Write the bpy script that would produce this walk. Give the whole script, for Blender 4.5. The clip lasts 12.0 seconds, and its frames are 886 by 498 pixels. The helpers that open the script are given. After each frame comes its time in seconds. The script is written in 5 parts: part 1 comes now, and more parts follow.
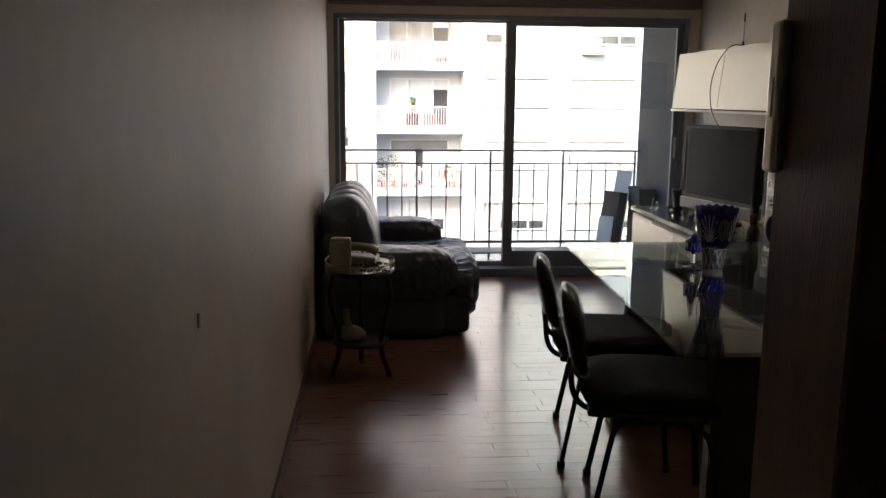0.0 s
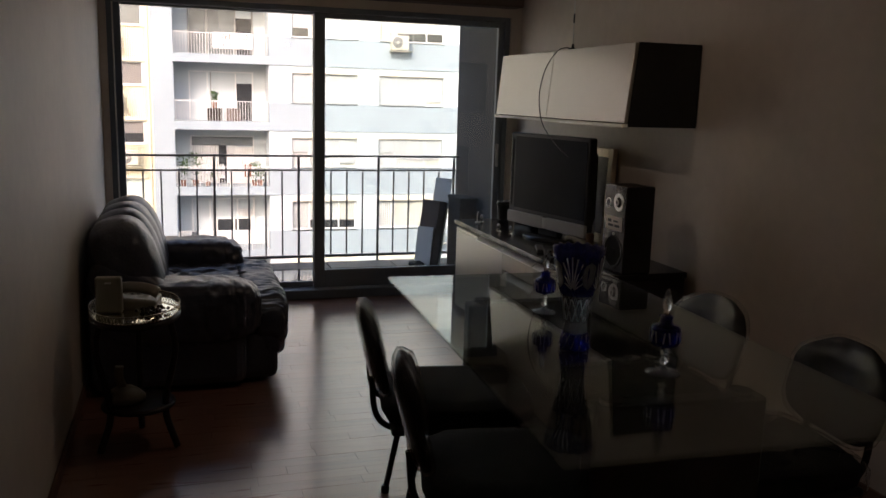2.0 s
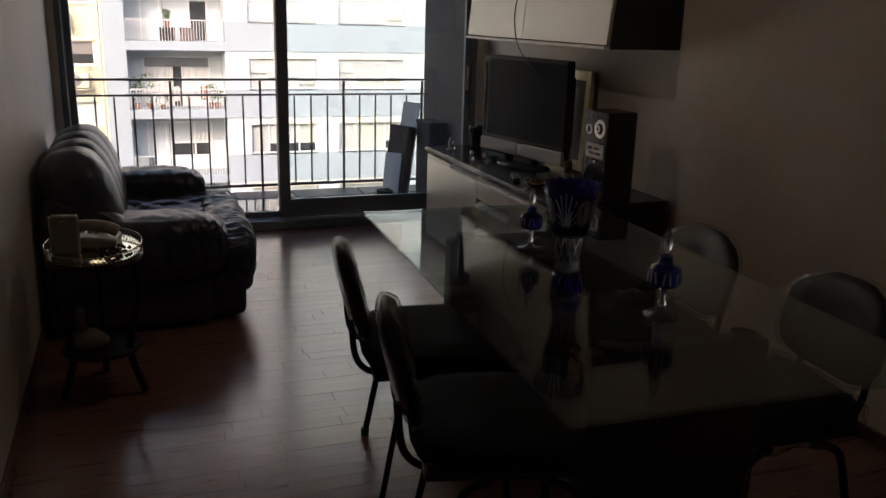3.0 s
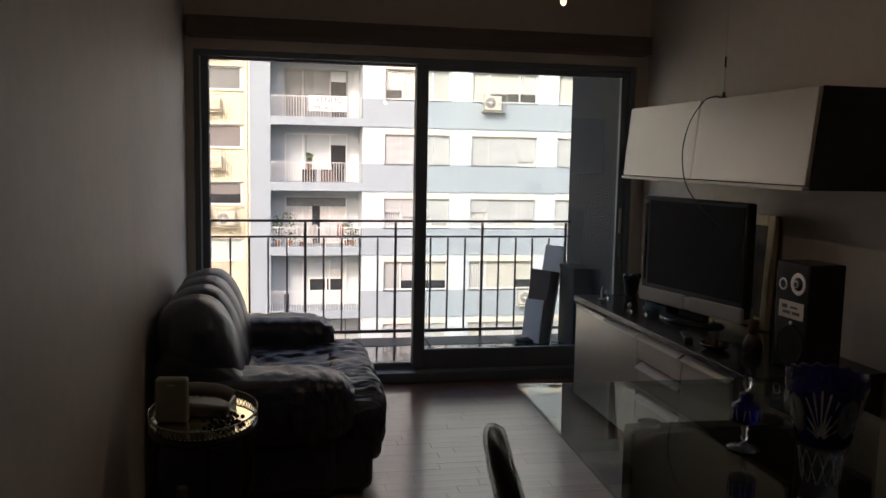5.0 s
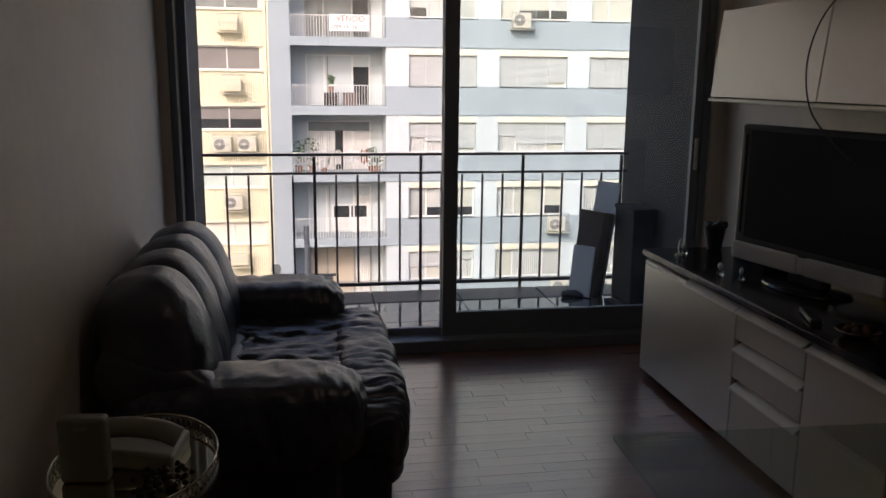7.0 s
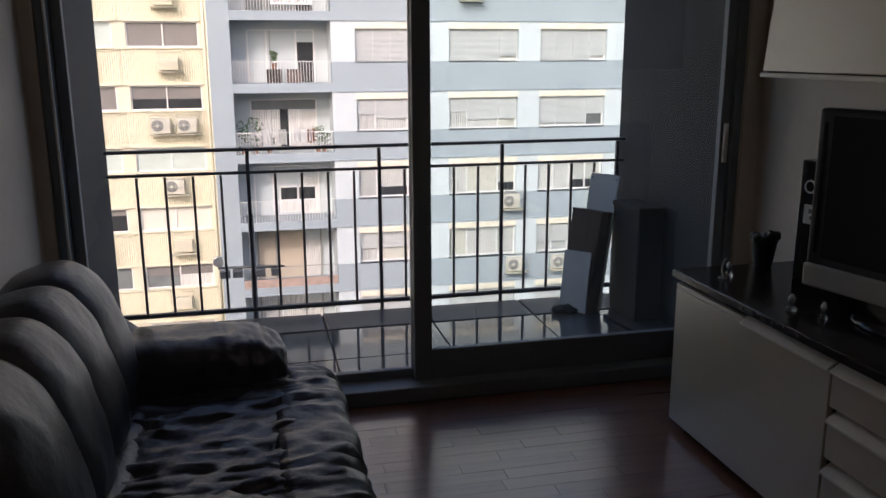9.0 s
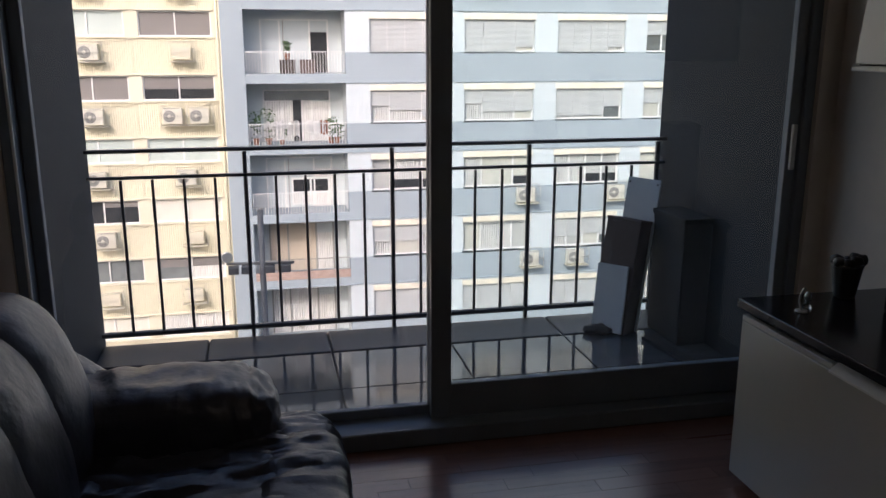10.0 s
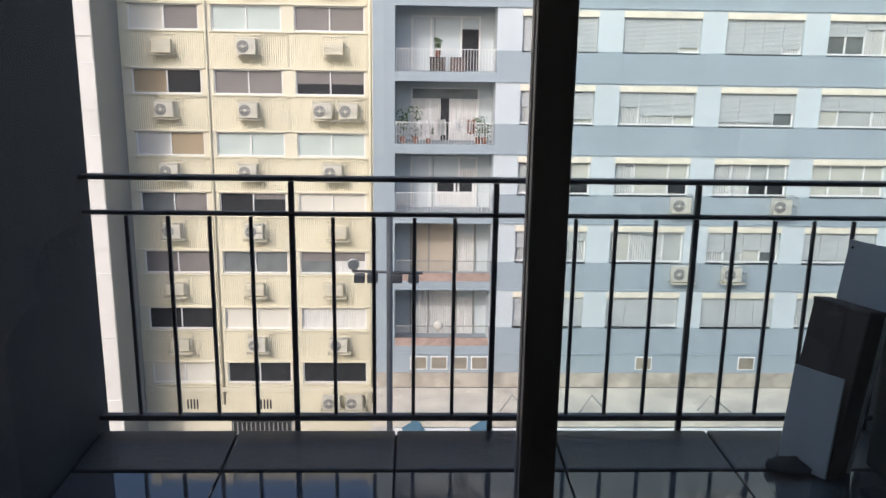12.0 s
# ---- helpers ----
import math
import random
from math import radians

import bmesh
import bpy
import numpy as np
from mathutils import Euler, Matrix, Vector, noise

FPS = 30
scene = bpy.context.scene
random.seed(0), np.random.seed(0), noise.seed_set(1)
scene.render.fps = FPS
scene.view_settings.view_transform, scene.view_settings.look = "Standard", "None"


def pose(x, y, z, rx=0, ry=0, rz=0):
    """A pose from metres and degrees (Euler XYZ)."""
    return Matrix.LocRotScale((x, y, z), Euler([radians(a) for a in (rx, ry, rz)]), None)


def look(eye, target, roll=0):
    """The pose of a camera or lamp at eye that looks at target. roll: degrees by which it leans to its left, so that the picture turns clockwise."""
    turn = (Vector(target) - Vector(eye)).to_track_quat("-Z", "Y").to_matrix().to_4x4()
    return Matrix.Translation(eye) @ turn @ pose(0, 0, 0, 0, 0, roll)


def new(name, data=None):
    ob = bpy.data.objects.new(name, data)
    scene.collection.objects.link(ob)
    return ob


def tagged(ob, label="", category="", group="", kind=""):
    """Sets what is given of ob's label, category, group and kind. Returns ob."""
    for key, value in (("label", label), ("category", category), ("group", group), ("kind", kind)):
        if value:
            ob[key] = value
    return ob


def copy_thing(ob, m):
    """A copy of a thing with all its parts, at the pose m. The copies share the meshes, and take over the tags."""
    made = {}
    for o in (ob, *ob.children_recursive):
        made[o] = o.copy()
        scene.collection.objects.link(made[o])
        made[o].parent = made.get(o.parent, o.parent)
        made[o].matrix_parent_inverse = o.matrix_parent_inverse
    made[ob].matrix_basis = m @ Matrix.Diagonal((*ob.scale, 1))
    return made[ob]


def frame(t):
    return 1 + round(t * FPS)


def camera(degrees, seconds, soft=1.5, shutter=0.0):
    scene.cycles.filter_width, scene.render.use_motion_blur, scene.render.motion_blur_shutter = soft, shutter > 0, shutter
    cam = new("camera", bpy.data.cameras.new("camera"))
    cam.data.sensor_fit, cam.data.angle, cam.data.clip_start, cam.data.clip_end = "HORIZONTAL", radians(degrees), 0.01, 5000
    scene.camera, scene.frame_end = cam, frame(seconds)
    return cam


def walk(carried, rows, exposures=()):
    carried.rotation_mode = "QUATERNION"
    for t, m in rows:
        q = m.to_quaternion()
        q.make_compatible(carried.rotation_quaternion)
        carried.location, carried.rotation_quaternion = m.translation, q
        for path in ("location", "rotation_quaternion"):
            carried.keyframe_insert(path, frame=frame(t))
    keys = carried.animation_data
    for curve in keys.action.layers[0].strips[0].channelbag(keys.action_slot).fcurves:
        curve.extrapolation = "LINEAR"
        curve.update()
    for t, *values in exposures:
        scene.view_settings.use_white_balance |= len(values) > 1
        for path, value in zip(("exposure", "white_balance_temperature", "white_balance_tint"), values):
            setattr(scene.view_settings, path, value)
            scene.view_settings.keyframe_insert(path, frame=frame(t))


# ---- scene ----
cam = camera(55.7, 12.0)
PATH = [
    (0, (0.446, 0.511, 1.404), (0.603, 2.473, 1.052), 0.5),
    (0.5, (0.453, 0.728, 1.439), (0.794, 2.669, 1.094), 0.0),
    (1, (0.422, 0.931, 1.435), (0.978, 2.825, 1.111), 0.8),
    (1.5, (0.482, 1.09, 1.438), (1.083, 2.969, 1.104), 1.2),
    (2, (0.54, 1.194, 1.448), (1.137, 3.069, 1.094), 1.6),
    (2.5, (0.562, 1.321, 1.446), (1.205, 3.153, 0.965), 1.7),
    (2.7, (0.547, 1.336, 1.458), (1.22, 3.139, 0.915), 1.6),
    (4.3, (0.516, 1.675, 1.44), (1.109, 3.566, 1.169), 0.5),
    (4.5, (0.53, 1.734, 1.436), (1.046, 3.653, 1.214), 0.7),
    (5, (0.587, 1.92, 1.44), (0.982, 3.868, 1.22), 1.1),
    (5.5, (0.607, 2.125, 1.42), (1.009, 4.061, 1.119), 1.1),
    (6, (0.6, 2.386, 1.435), (1.021, 4.312, 1.099), 0.3),
    (6.5, (0.653, 2.633, 1.423), (1.017, 4.565, 1.055), 0.5),
    (7, (0.729, 2.891, 1.427), (1.061, 4.822, 1.026), 0.6),
    (7.5, (0.734, 3.165, 1.418), (1.13, 5.076, 0.98), 0.1),
    (7.7, (0.745, 3.262, 1.419), (1.166, 5.168, 0.977), 0.1),
    (9.3, (0.833, 4.012, 1.4225), (1.286, 5.904, 0.961), -0.2),
    (9.5, (0.844, 4.107, 1.423), (1.304, 5.997, 0.959), -0.2),
    (10, (0.896, 4.35, 1.41), (1.309, 6.247, 0.933), 0.1),
    (10.5, (1.018, 4.631, 1.41), (1.26, 6.548, 0.894), 0.8),
    (11, (1.062, 4.919, 1.379), (1.263, 6.841, 0.864), 1.0),
    (11.5, (1.113, 5.224, 1.399), (1.322, 7.15, 0.9), 0.1),
    (12, (1.234, 5.543, 1.389), (1.303, 7.483, 0.906), 0.9),
]
walk(cam, [(t, look(eye, target, roll)) for t, eye, target, roll in PATH],
     exposures=[(0, 1.66, 6750, 20), (0.6, 1.38, 6750, 20), (1.5, 0.88, 6750, 20), (2.0, 0.7, 6750, 20), (2.5, 0.64, 6750, 20), (4.3, 0.68, 6750, 20), (5.0, 0.4, 6750, 20), (5.5, 0.3, 6700, 20), (6.5, 0.3, 6650, 20), (7.0, 0.19, 6600, 20), (9.5, 0.1, 6300, 19), (11, 0.0, 6050, 16), (12, -0.19, 6000, 13)])


# ---------------------------------------------------------------- light
SUN_EL, SUN_AZ = radians(32.0), radians(210.0)
world = bpy.data.worlds.new("sky")
scene.world = world
world.use_nodes = True
sky = world.node_tree.nodes.new("ShaderNodeTexSky")
sky.sky_type = "NISHITA"
sky.sun_disc = False
sky.dust_density, sky.air_density = 3.5, 1.0
sky.sun_elevation, sky.sun_rotation = SUN_EL, SUN_AZ
world.node_tree.links.new(sky.outputs[0], world.node_tree.nodes["Background"].inputs[0])
world.node_tree.nodes["Background"].inputs[1].default_value = 0.30
sun = new("sun", bpy.data.lights.new("sun", "SUN"))
sun.data.energy, sun.data.angle, sun.data.color = 1.56, radians(0.5), (1.0, 0.95, 0.87)
sun.matrix_world = look((-16, -28, 20), (0, 0, 0))


# ---------------------------------------------------------------- materials
def mat(name, color, rough=0.5, metal=0.0, scale=6.0, vary=0.12, bump=0.0, bscale=None, spec=0.5, trans=0.0,
        ior=1.45, coat=0.0, per_object=0.0, stretch=(1, 1, 1), rough_vary=0.1, sheen=0.0):
    m = bpy.data.materials.new(name)
    m.use_nodes = True
    nt = m.node_tree
    b = nt.nodes["Principled BSDF"]
    b.inputs["Roughness"].default_value = rough
    b.inputs["Metallic"].default_value = metal
    b.inputs["Specular IOR Level"].default_value = spec
    b.inputs["Transmission Weight"].default_value = trans
    b.inputs["IOR"].default_value = ior
    b.inputs["Coat Weight"].default_value = coat
    b.inputs["Coat Roughness"].default_value = 0.14
    b.inputs["Sheen Weight"].default_value = sheen
    co = nt.nodes.new("ShaderNodeTexCoord")
    mp = nt.nodes.new("ShaderNodeMapping")
    mp.inputs["Scale"].default_value = stretch
    nt.links.new(co.outputs["Object"], mp.inputs[0])
    n1 = nt.nodes.new("ShaderNodeTexNoise")
    n1.inputs["Scale"].default_value, n1.inputs["Detail"].default_value = scale, 6
    n2 = nt.nodes.new("ShaderNodeTexNoise")
    n2.inputs["Scale"].default_value, n2.inputs["Detail"].default_value = scale * 9, 3
    nt.links.new(mp.outputs[0], n1.inputs["Vector"])
    nt.links.new(mp.outputs[0], n2.inputs["Vector"])
    mix = nt.nodes.new("ShaderNodeMath")
    mix.operation = "MULTIPLY_ADD"
    nt.links.new(n2.outputs[0], mix.inputs[0])
    mix.inputs[1].default_value = 0.4
    nt.links.new(n1.outputs[0], mix.inputs[2])
    last = mix.outputs[0]
    if per_object:
        info = nt.nodes.new("ShaderNodeObjectInfo")
        geo = nt.nodes.new("ShaderNodeNewGeometry")
        add = nt.nodes.new("ShaderNodeMath")
        add.operation = "ADD"
        nt.links.new(info.outputs["Random"], add.inputs[0])
        nt.links.new(geo.outputs["Random Per Island"], add.inputs[1])
        fr = nt.nodes.new("ShaderNodeMath")
        fr.operation = "FRACT"
        nt.links.new(add.outputs[0], fr.inputs[0])
        ma = nt.nodes.new("ShaderNodeMath")
        ma.operation = "MULTIPLY_ADD"
        nt.links.new(fr.outputs[0], ma.inputs[0])
        ma.inputs[1].default_value = per_object
        nt.links.new(last, ma.inputs[2])
        last = ma.outputs[0]
    ramp = nt.nodes.new("ShaderNodeValToRGB")
    lo = [c * (1 - vary) for c in color]
    hi = [min(1, c * (1 + vary)) for c in color]
    ramp.color_ramp.elements[0].position, ramp.color_ramp.elements[1].position = 0.4, 0.98 + per_object
    ramp.color_ramp.elements[0].color, ramp.color_ramp.elements[1].color = (*lo, 1), (*hi, 1)
    nt.links.new(last, ramp.inputs[0])
    nt.links.new(ramp.outputs[0], b.inputs["Base Color"])
    if rough_vary and not trans:
        rr = nt.nodes.new("ShaderNodeMath")
        rr.operation = "MULTIPLY_ADD"
        nt.links.new(n1.outputs[0], rr.inputs[0])
        rr.inputs[1].default_value, rr.inputs[2].default_value = rough_vary, max(0.02, rough - rough_vary / 2)
        nt.links.new(rr.outputs[0], b.inputs["Roughness"])
    if bump:
        n3 = nt.nodes.new("ShaderNodeTexNoise")
        n3.inputs["Scale"].default_value, n3.inputs["Detail"].default_value = bscale or scale * 12, 4
        nt.links.new(mp.outputs[0], n3.inputs["Vector"])
        bp = nt.nodes.new("ShaderNodeBump")
        bp.inputs["Strength"].default_value, bp.inputs["Distance"].default_value = bump, 0.01
        nt.links.new(n3.outputs[0], bp.inputs["Height"])
        nt.links.new(bp.outputs[0], b.inputs["Normal"])
    return m


def ribbed(m, scale, strength, axis="X"):
    """Adds fine ribs to a material, running across the given axis."""
    nt = m.node_tree
    co = nt.nodes.new("ShaderNodeTexCoord")
    w = nt.nodes.new("ShaderNodeTexWave")
    w.bands_direction = axis
    w.inputs["Scale"].default_value = scale
    nt.links.new(co.outputs["Object"], w.inputs["Vector"])
    bp = nt.nodes.new("ShaderNodeBump")
    bp.inputs["Strength"].default_value, bp.inputs["Distance"].default_value = strength, 0.03
    nt.links.new(w.outputs["Fac"], bp.inputs["Height"])
    nt.links.new(bp.outputs[0], nt.nodes["Principled BSDF"].inputs["Normal"])
    return m


def gloss_share(nt, f0):
    """How much a thin clear sheet mirrors: f0 straight on, rising to all at grazing angles."""
    lw, pw, ma = (nt.nodes.new(k) for k in ("ShaderNodeLayerWeight", "ShaderNodeMath", "ShaderNodeMath"))
    lw.inputs[0].default_value = 0.5
    pw.operation, ma.operation = "POWER", "MULTIPLY_ADD"
    pw.inputs[1].default_value = 5.0
    ma.inputs[1].default_value, ma.inputs[2].default_value = 1 - f0, f0
    nt.links.new(lw.outputs["Facing"], pw.inputs[0])
    nt.links.new(pw.outputs[0], ma.inputs[0])
    return ma.outputs[0]


def film_mat(name, gloss=0.05, rough=0.07, bump=0.8, bscale=16.0):
    """Clear thin plastic: mostly see-through, with a gloss that long creases break up."""
    m = bpy.data.materials.new(name)
    m.use_nodes = True
    nt = m.node_tree
    nt.nodes.remove(nt.nodes["Principled BSDF"])
    tr, gl, mx = (nt.nodes.new(k) for k in ("ShaderNodeBsdfTransparent", "ShaderNodeBsdfGlossy", "ShaderNodeMixShader"))
    gl.inputs["Roughness"].default_value = rough
    tr.inputs[0].default_value = (0.96, 0.96, 0.95, 1)
    co, mp, n, n2, ad, bp = (nt.nodes.new(k) for k in ("ShaderNodeTexCoord", "ShaderNodeMapping", "ShaderNodeTexNoise", "ShaderNodeTexNoise",
                                                        "ShaderNodeMath", "ShaderNodeBump"))
    mp.inputs["Scale"].default_value = (1.0, 2.6, 0.55)
    mp.inputs["Rotation"].default_value = (0.35, 0.0, 0.0)
    n.inputs["Scale"].default_value, n.inputs["Detail"].default_value = bscale, 3
    n2.inputs["Scale"].default_value, n2.inputs["Detail"].default_value = bscale * 3.1, 2
    bp.inputs["Strength"].default_value, bp.inputs["Distance"].default_value = bump, 0.03
    nt.links.new(co.outputs["Object"], mp.inputs[0])
    nt.links.new(mp.outputs[0], n.inputs["Vector"])
    nt.links.new(mp.outputs[0], n2.inputs["Vector"])
    ad.operation = "MULTIPLY_ADD"
    ad.inputs[1].default_value = 0.35
    nt.links.new(n2.outputs[0], ad.inputs[0])
    nt.links.new(n.outputs[0], ad.inputs[2])
    nt.links.new(ad.outputs[0], bp.inputs["Height"])
    nt.links.new(bp.outputs[0], gl.inputs["Normal"])
    nt.links.new(gloss_share(nt, gloss), mx.inputs[0])
    nt.links.new(tr.outputs[0], mx.inputs[1])
    nt.links.new(gl.outputs[0], mx.inputs[2])
    nt.links.new(mx.outputs[0], nt.nodes["Material Output"].inputs[0])
    return m


def clear_mat(name, tint, ior=1.5, haze=0.0, haze_kind="ShaderNodeBsdfTranslucent"):
    """Plain flat glass: tinted see-through with a sharp Fresnel gloss and a thin patchy haze."""
    m = bpy.data.materials.new(name)
    m.use_nodes = True
    nt = m.node_tree
    nt.nodes.remove(nt.nodes["Principled BSDF"])
    tr, gl, mx = (nt.nodes.new(k) for k in ("ShaderNodeBsdfTransparent", "ShaderNodeBsdfGlossy", "ShaderNodeMixShader"))
    gl.inputs["Roughness"].default_value = 0.0
    tr.inputs[0].default_value = (*tint, 1)
    nt.links.new(gloss_share(nt, ((ior - 1) / (ior + 1)) ** 2), mx.inputs[0])
    nt.links.new(tr.outputs[0], mx.inputs[1])
    nt.links.new(gl.outputs[0], mx.inputs[2])
    out = mx.outputs[0]
    # haze put into the glass: glare veil on panes, dust on the tabletop
    if haze:
        ds, m2, co, ns, ml = (nt.nodes.new(k) for k in (haze_kind, "ShaderNodeMixShader", "ShaderNodeTexCoord", "ShaderNodeTexNoise", "ShaderNodeMath"))
        ds.inputs[0].default_value = (0.8, 0.8, 0.78, 1)
        ns.inputs["Scale"].default_value, ns.inputs["Detail"].default_value = 2.2, 5
        ml.operation = "MULTIPLY"
        ml.inputs[1].default_value = 2 * haze
        nt.links.new(co.outputs["Object"], ns.inputs["Vector"])
        nt.links.new(ns.outputs[0], ml.inputs[0])
        nt.links.new(ml.outputs[0], m2.inputs[0])
        nt.links.new(out, m2.inputs[1])
        nt.links.new(ds.outputs[0], m2.inputs[2])
        out = m2.outputs[0]
    nt.links.new(out, nt.nodes["Material Output"].inputs[0])
    return m


def glow(name, color, strength):
    m = bpy.data.materials.new(name)
    m.use_nodes = True
    b = m.node_tree.nodes["Principled BSDF"]
    b.inputs["Emission Color"].default_value = (*color, 1)
    b.inputs["Emission Strength"].default_value = strength
    return m


WALL = mat("painted_plaster", (0.67, 0.595, 0.51), 0.56, scale=1.6, vary=0.10, bump=0.10, bscale=45)
CEIL = mat("ceiling_paint", (0.70, 0.67, 0.63), 0.8, scale=1.5, vary=0.06, bump=0.15, bscale=40)
# near-black grey: the walls' dim look is put into the colour
DARKWALL = mat("dimmed_grey_paint", (0.040, 0.044, 0.050), 0.75, scale=2.0, vary=0.14, bump=0.3, bscale=60, spec=0.25)
PARQUET = mat("parquet_wood", (0.235, 0.11, 0.074), 0.29, scale=3.0, vary=0.26, bump=0.02, bscale=30, per_object=0.35,
              stretch=(1, 9, 1), coat=1.0, rough_vary=0.12)
PARQUET.node_tree.nodes["Principled BSDF"].inputs["Coat Roughness"].default_value = 0.2
JOINT = mat("dark_joint", (0.15, 0.072, 0.048), 0.5)
ALU = mat("grey_lacquered_frame", (0.205, 0.235, 0.265), 0.45, scale=4, vary=0.07)
TILE = mat("glazed_balcony_tile", (0.105, 0.11, 0.12), 0.04, spec=0.9, scale=2.5, vary=0.14, per_object=0.2, rough_vary=0.05)
GROUT = mat("tile_grout", (0.05, 0.05, 0.05), 0.9)
STONE = mat("worn_stone_edge", (0.064, 0.064, 0.067), 0.42, scale=5, vary=0.2, bump=0.3)
RAIL = mat("dark_painted_steel", (0.105, 0.107, 0.115), 0.5, scale=12, vary=0.25, bump=0.15)
DOORWOOD = mat("dark_door_wood", (0.17, 0.09, 0.058), 0.42, scale=3, vary=0.3, bump=0.15, stretch=(8, 8, 1))
GLASS = clear_mat("window_glass", (0.985, 0.985, 0.985), haze=0.009)
TINTGLASS = clear_mat("greenish_window_glass", (0.935, 0.985, 0.98), haze=0.012)
LEATHER = mat("navy_leather", (0.052, 0.058, 0.080), 0.37, scale=9, vary=0.25, bump=0.2, bscale=45, rough_vary=0.15, spec=0.8)
BLACKFAB = mat("black_upholstery", (0.016, 0.016, 0.018), 0.85, scale=30, vary=0.2, bump=0.3, bscale=260, spec=0.25)
BLACKPLA = mat("black_plastic", (0.032, 0.032, 0.033), 0.4, scale=20, vary=0.15, bump=0.1)
CHROMEDARK = mat("black_tube", (0.03, 0.03, 0.03), 0.25, metal=0.2, scale=20, vary=0.1)
TABLEGLASS = clear_mat("table_glass", (0.86, 0.91, 0.88), 1.55, 0.013, "ShaderNodeBsdfDiffuse")
STREETGLASS = clear_mat("street_window_glass", (0.95, 0.96, 0.96))
LACQ = mat("cream_lacquer", (0.585, 0.555, 0.46), 0.34, scale=2.0, vary=0.03, rough_vary=0.03, spec=0.8, coat=1.0)
LACQ.node_tree.nodes["Principled BSDF"].inputs["Coat Roughness"].default_value = 0.24
BLACKLAM = mat("black_laminate", (0.026, 0.024, 0.025), 0.18, scale=5, vary=0.2, rough_vary=0.08)
METAL = mat("brushed_metal", (0.62, 0.62, 0.60), 0.3, metal=1.0, scale=10, vary=0.08)
SILVERPLA = mat("silver_plastic", (0.46, 0.46, 0.455), 0.42, metal=0.1, scale=10, vary=0.05)
SCREEN = mat("dark_screen", (0.028, 0.029, 0.030), 0.2, scale=3, vary=0.1, rough_vary=0.03)
CRYSTAL = mat("clear_crystal", (0.90, 0.92, 0.95), 0.02, trans=1.0, vary=0.0, rough_vary=0, ior=1.54, bump=0.35, bscale=120)
COBALT = mat("cobalt_crystal", (0.012, 0.020, 0.40), 0.05, trans=0.55, vary=0.3, scale=60, rough_vary=0, ior=1.54, bump=0.5, bscale=160)
GILTWOOD = mat("pale_gilt_wood", (0.74, 0.62, 0.43), 0.38, metal=0.4, scale=8, vary=0.2, bump=0.2)
CANVAS = mat("dark_painting", (0.09, 0.06, 0.05), 0.4, scale=7, vary=0.7, bump=0.1)
PELMET = mat("brown_pelmet_wood", (0.17, 0.125, 0.105), 0.5, scale=3, vary=0.2, stretch=(1, 8, 8))
# clear crystal tinted dark: the dim room seen through it is put in
DIMCRYSTAL = mat("shaded_crystal", (0.17, 0.18, 0.21), 0.04, trans=0.92, vary=0.0, rough_vary=0, ior=1.54, bump=0.5, bscale=140)
ETCHED = mat("etched_crystal", (0.42, 0.44, 0.47), 0.4, trans=0.35, scale=90, vary=0.2, rough_vary=0, bump=0.4, bscale=260)
FROST = mat("frosted_cut_glass", (0.80, 0.83, 0.88), 0.28, trans=0.1, vary=0.05, rough_vary=0, ior=1.5)
LIPWHITE = mat("cream_handle_lip", (0.84, 0.82, 0.76), 0.40, scale=8, vary=0.04)
# cream darkened: the dim light round tray and shelf is in the colour
CREAMPLA = mat("dimmed_cream_plastic", (0.27, 0.25, 0.20), 0.4, scale=12, vary=0.05)
WHITEPLA = mat("white_plastic", (0.74, 0.73, 0.70), 0.45, scale=12, vary=0.05)
TARNISH = mat("tarnished_silver", (0.34, 0.31, 0.26), 0.25, metal=1.0, scale=14, vary=0.2)
PLATE = mat("worn_steel_plate", (0.62, 0.59, 0.53), 0.32, metal=1.0, scale=14, vary=0.2)
SILVERTRAY = mat("polished_tray", (0.80, 0.74, 0.56), 0.05, metal=1.0, scale=8, vary=0.08, rough_vary=0.06)
DARKWOOD = mat("dark_table_wood", (0.024, 0.014, 0.010), 0.35, scale=3, vary=0.3, stretch=(1, 8, 1), bump=0.1)
CARD = mat("brown_cardboard", (0.13, 0.095, 0.085), 0.85, scale=5, vary=0.12, bump=0.1)
GREYBOX = mat("grey_plastic_sheet", (0.036, 0.037, 0.040), 0.75, spec=0.25, scale=5, vary=0.12)
BOARD = mat("white_melamine", (0.72, 0.74, 0.77), 0.4, scale=4, vary=0.05)
FILM = film_mat("plastic_film", 0.03, 0.06, 0.9, 14.0)
WRAP = film_mat("loose_plastic_wrap", 0.075, 0.03, 0.3, 18.0)
BRASS = mat("aged_brass", (0.45, 0.30, 0.12), 0.3, metal=1.0, scale=10, vary=0.15)
BULB = glow("warm_bulb", (1.0, 0.47, 0.13), 1.5)
CORK = mat("brown_cork", (0.12, 0.06, 0.035), 0.7, scale=20, vary=0.3)
# street
BLUE = mat("blue_grey_render", (0.315, 0.365, 0.395), 0.85, scale=0.5, vary=0.07, bump=0.2, bscale=20)
PALE = mat("pale_blue_render", (0.53, 0.58, 0.595), 0.85, scale=0.5, vary=0.06, bump=0.2, bscale=20)
YELLOW = ribbed(mat("cream_ribbed_panel", (0.66, 0.615, 0.46), 0.75, scale=0.6, vary=0.07), 3.6, 0.5)
CREAM = mat("cream_render", (0.64, 0.60, 0.47), 0.8, scale=0.6, vary=0.07, bump=0.15, bscale=20)
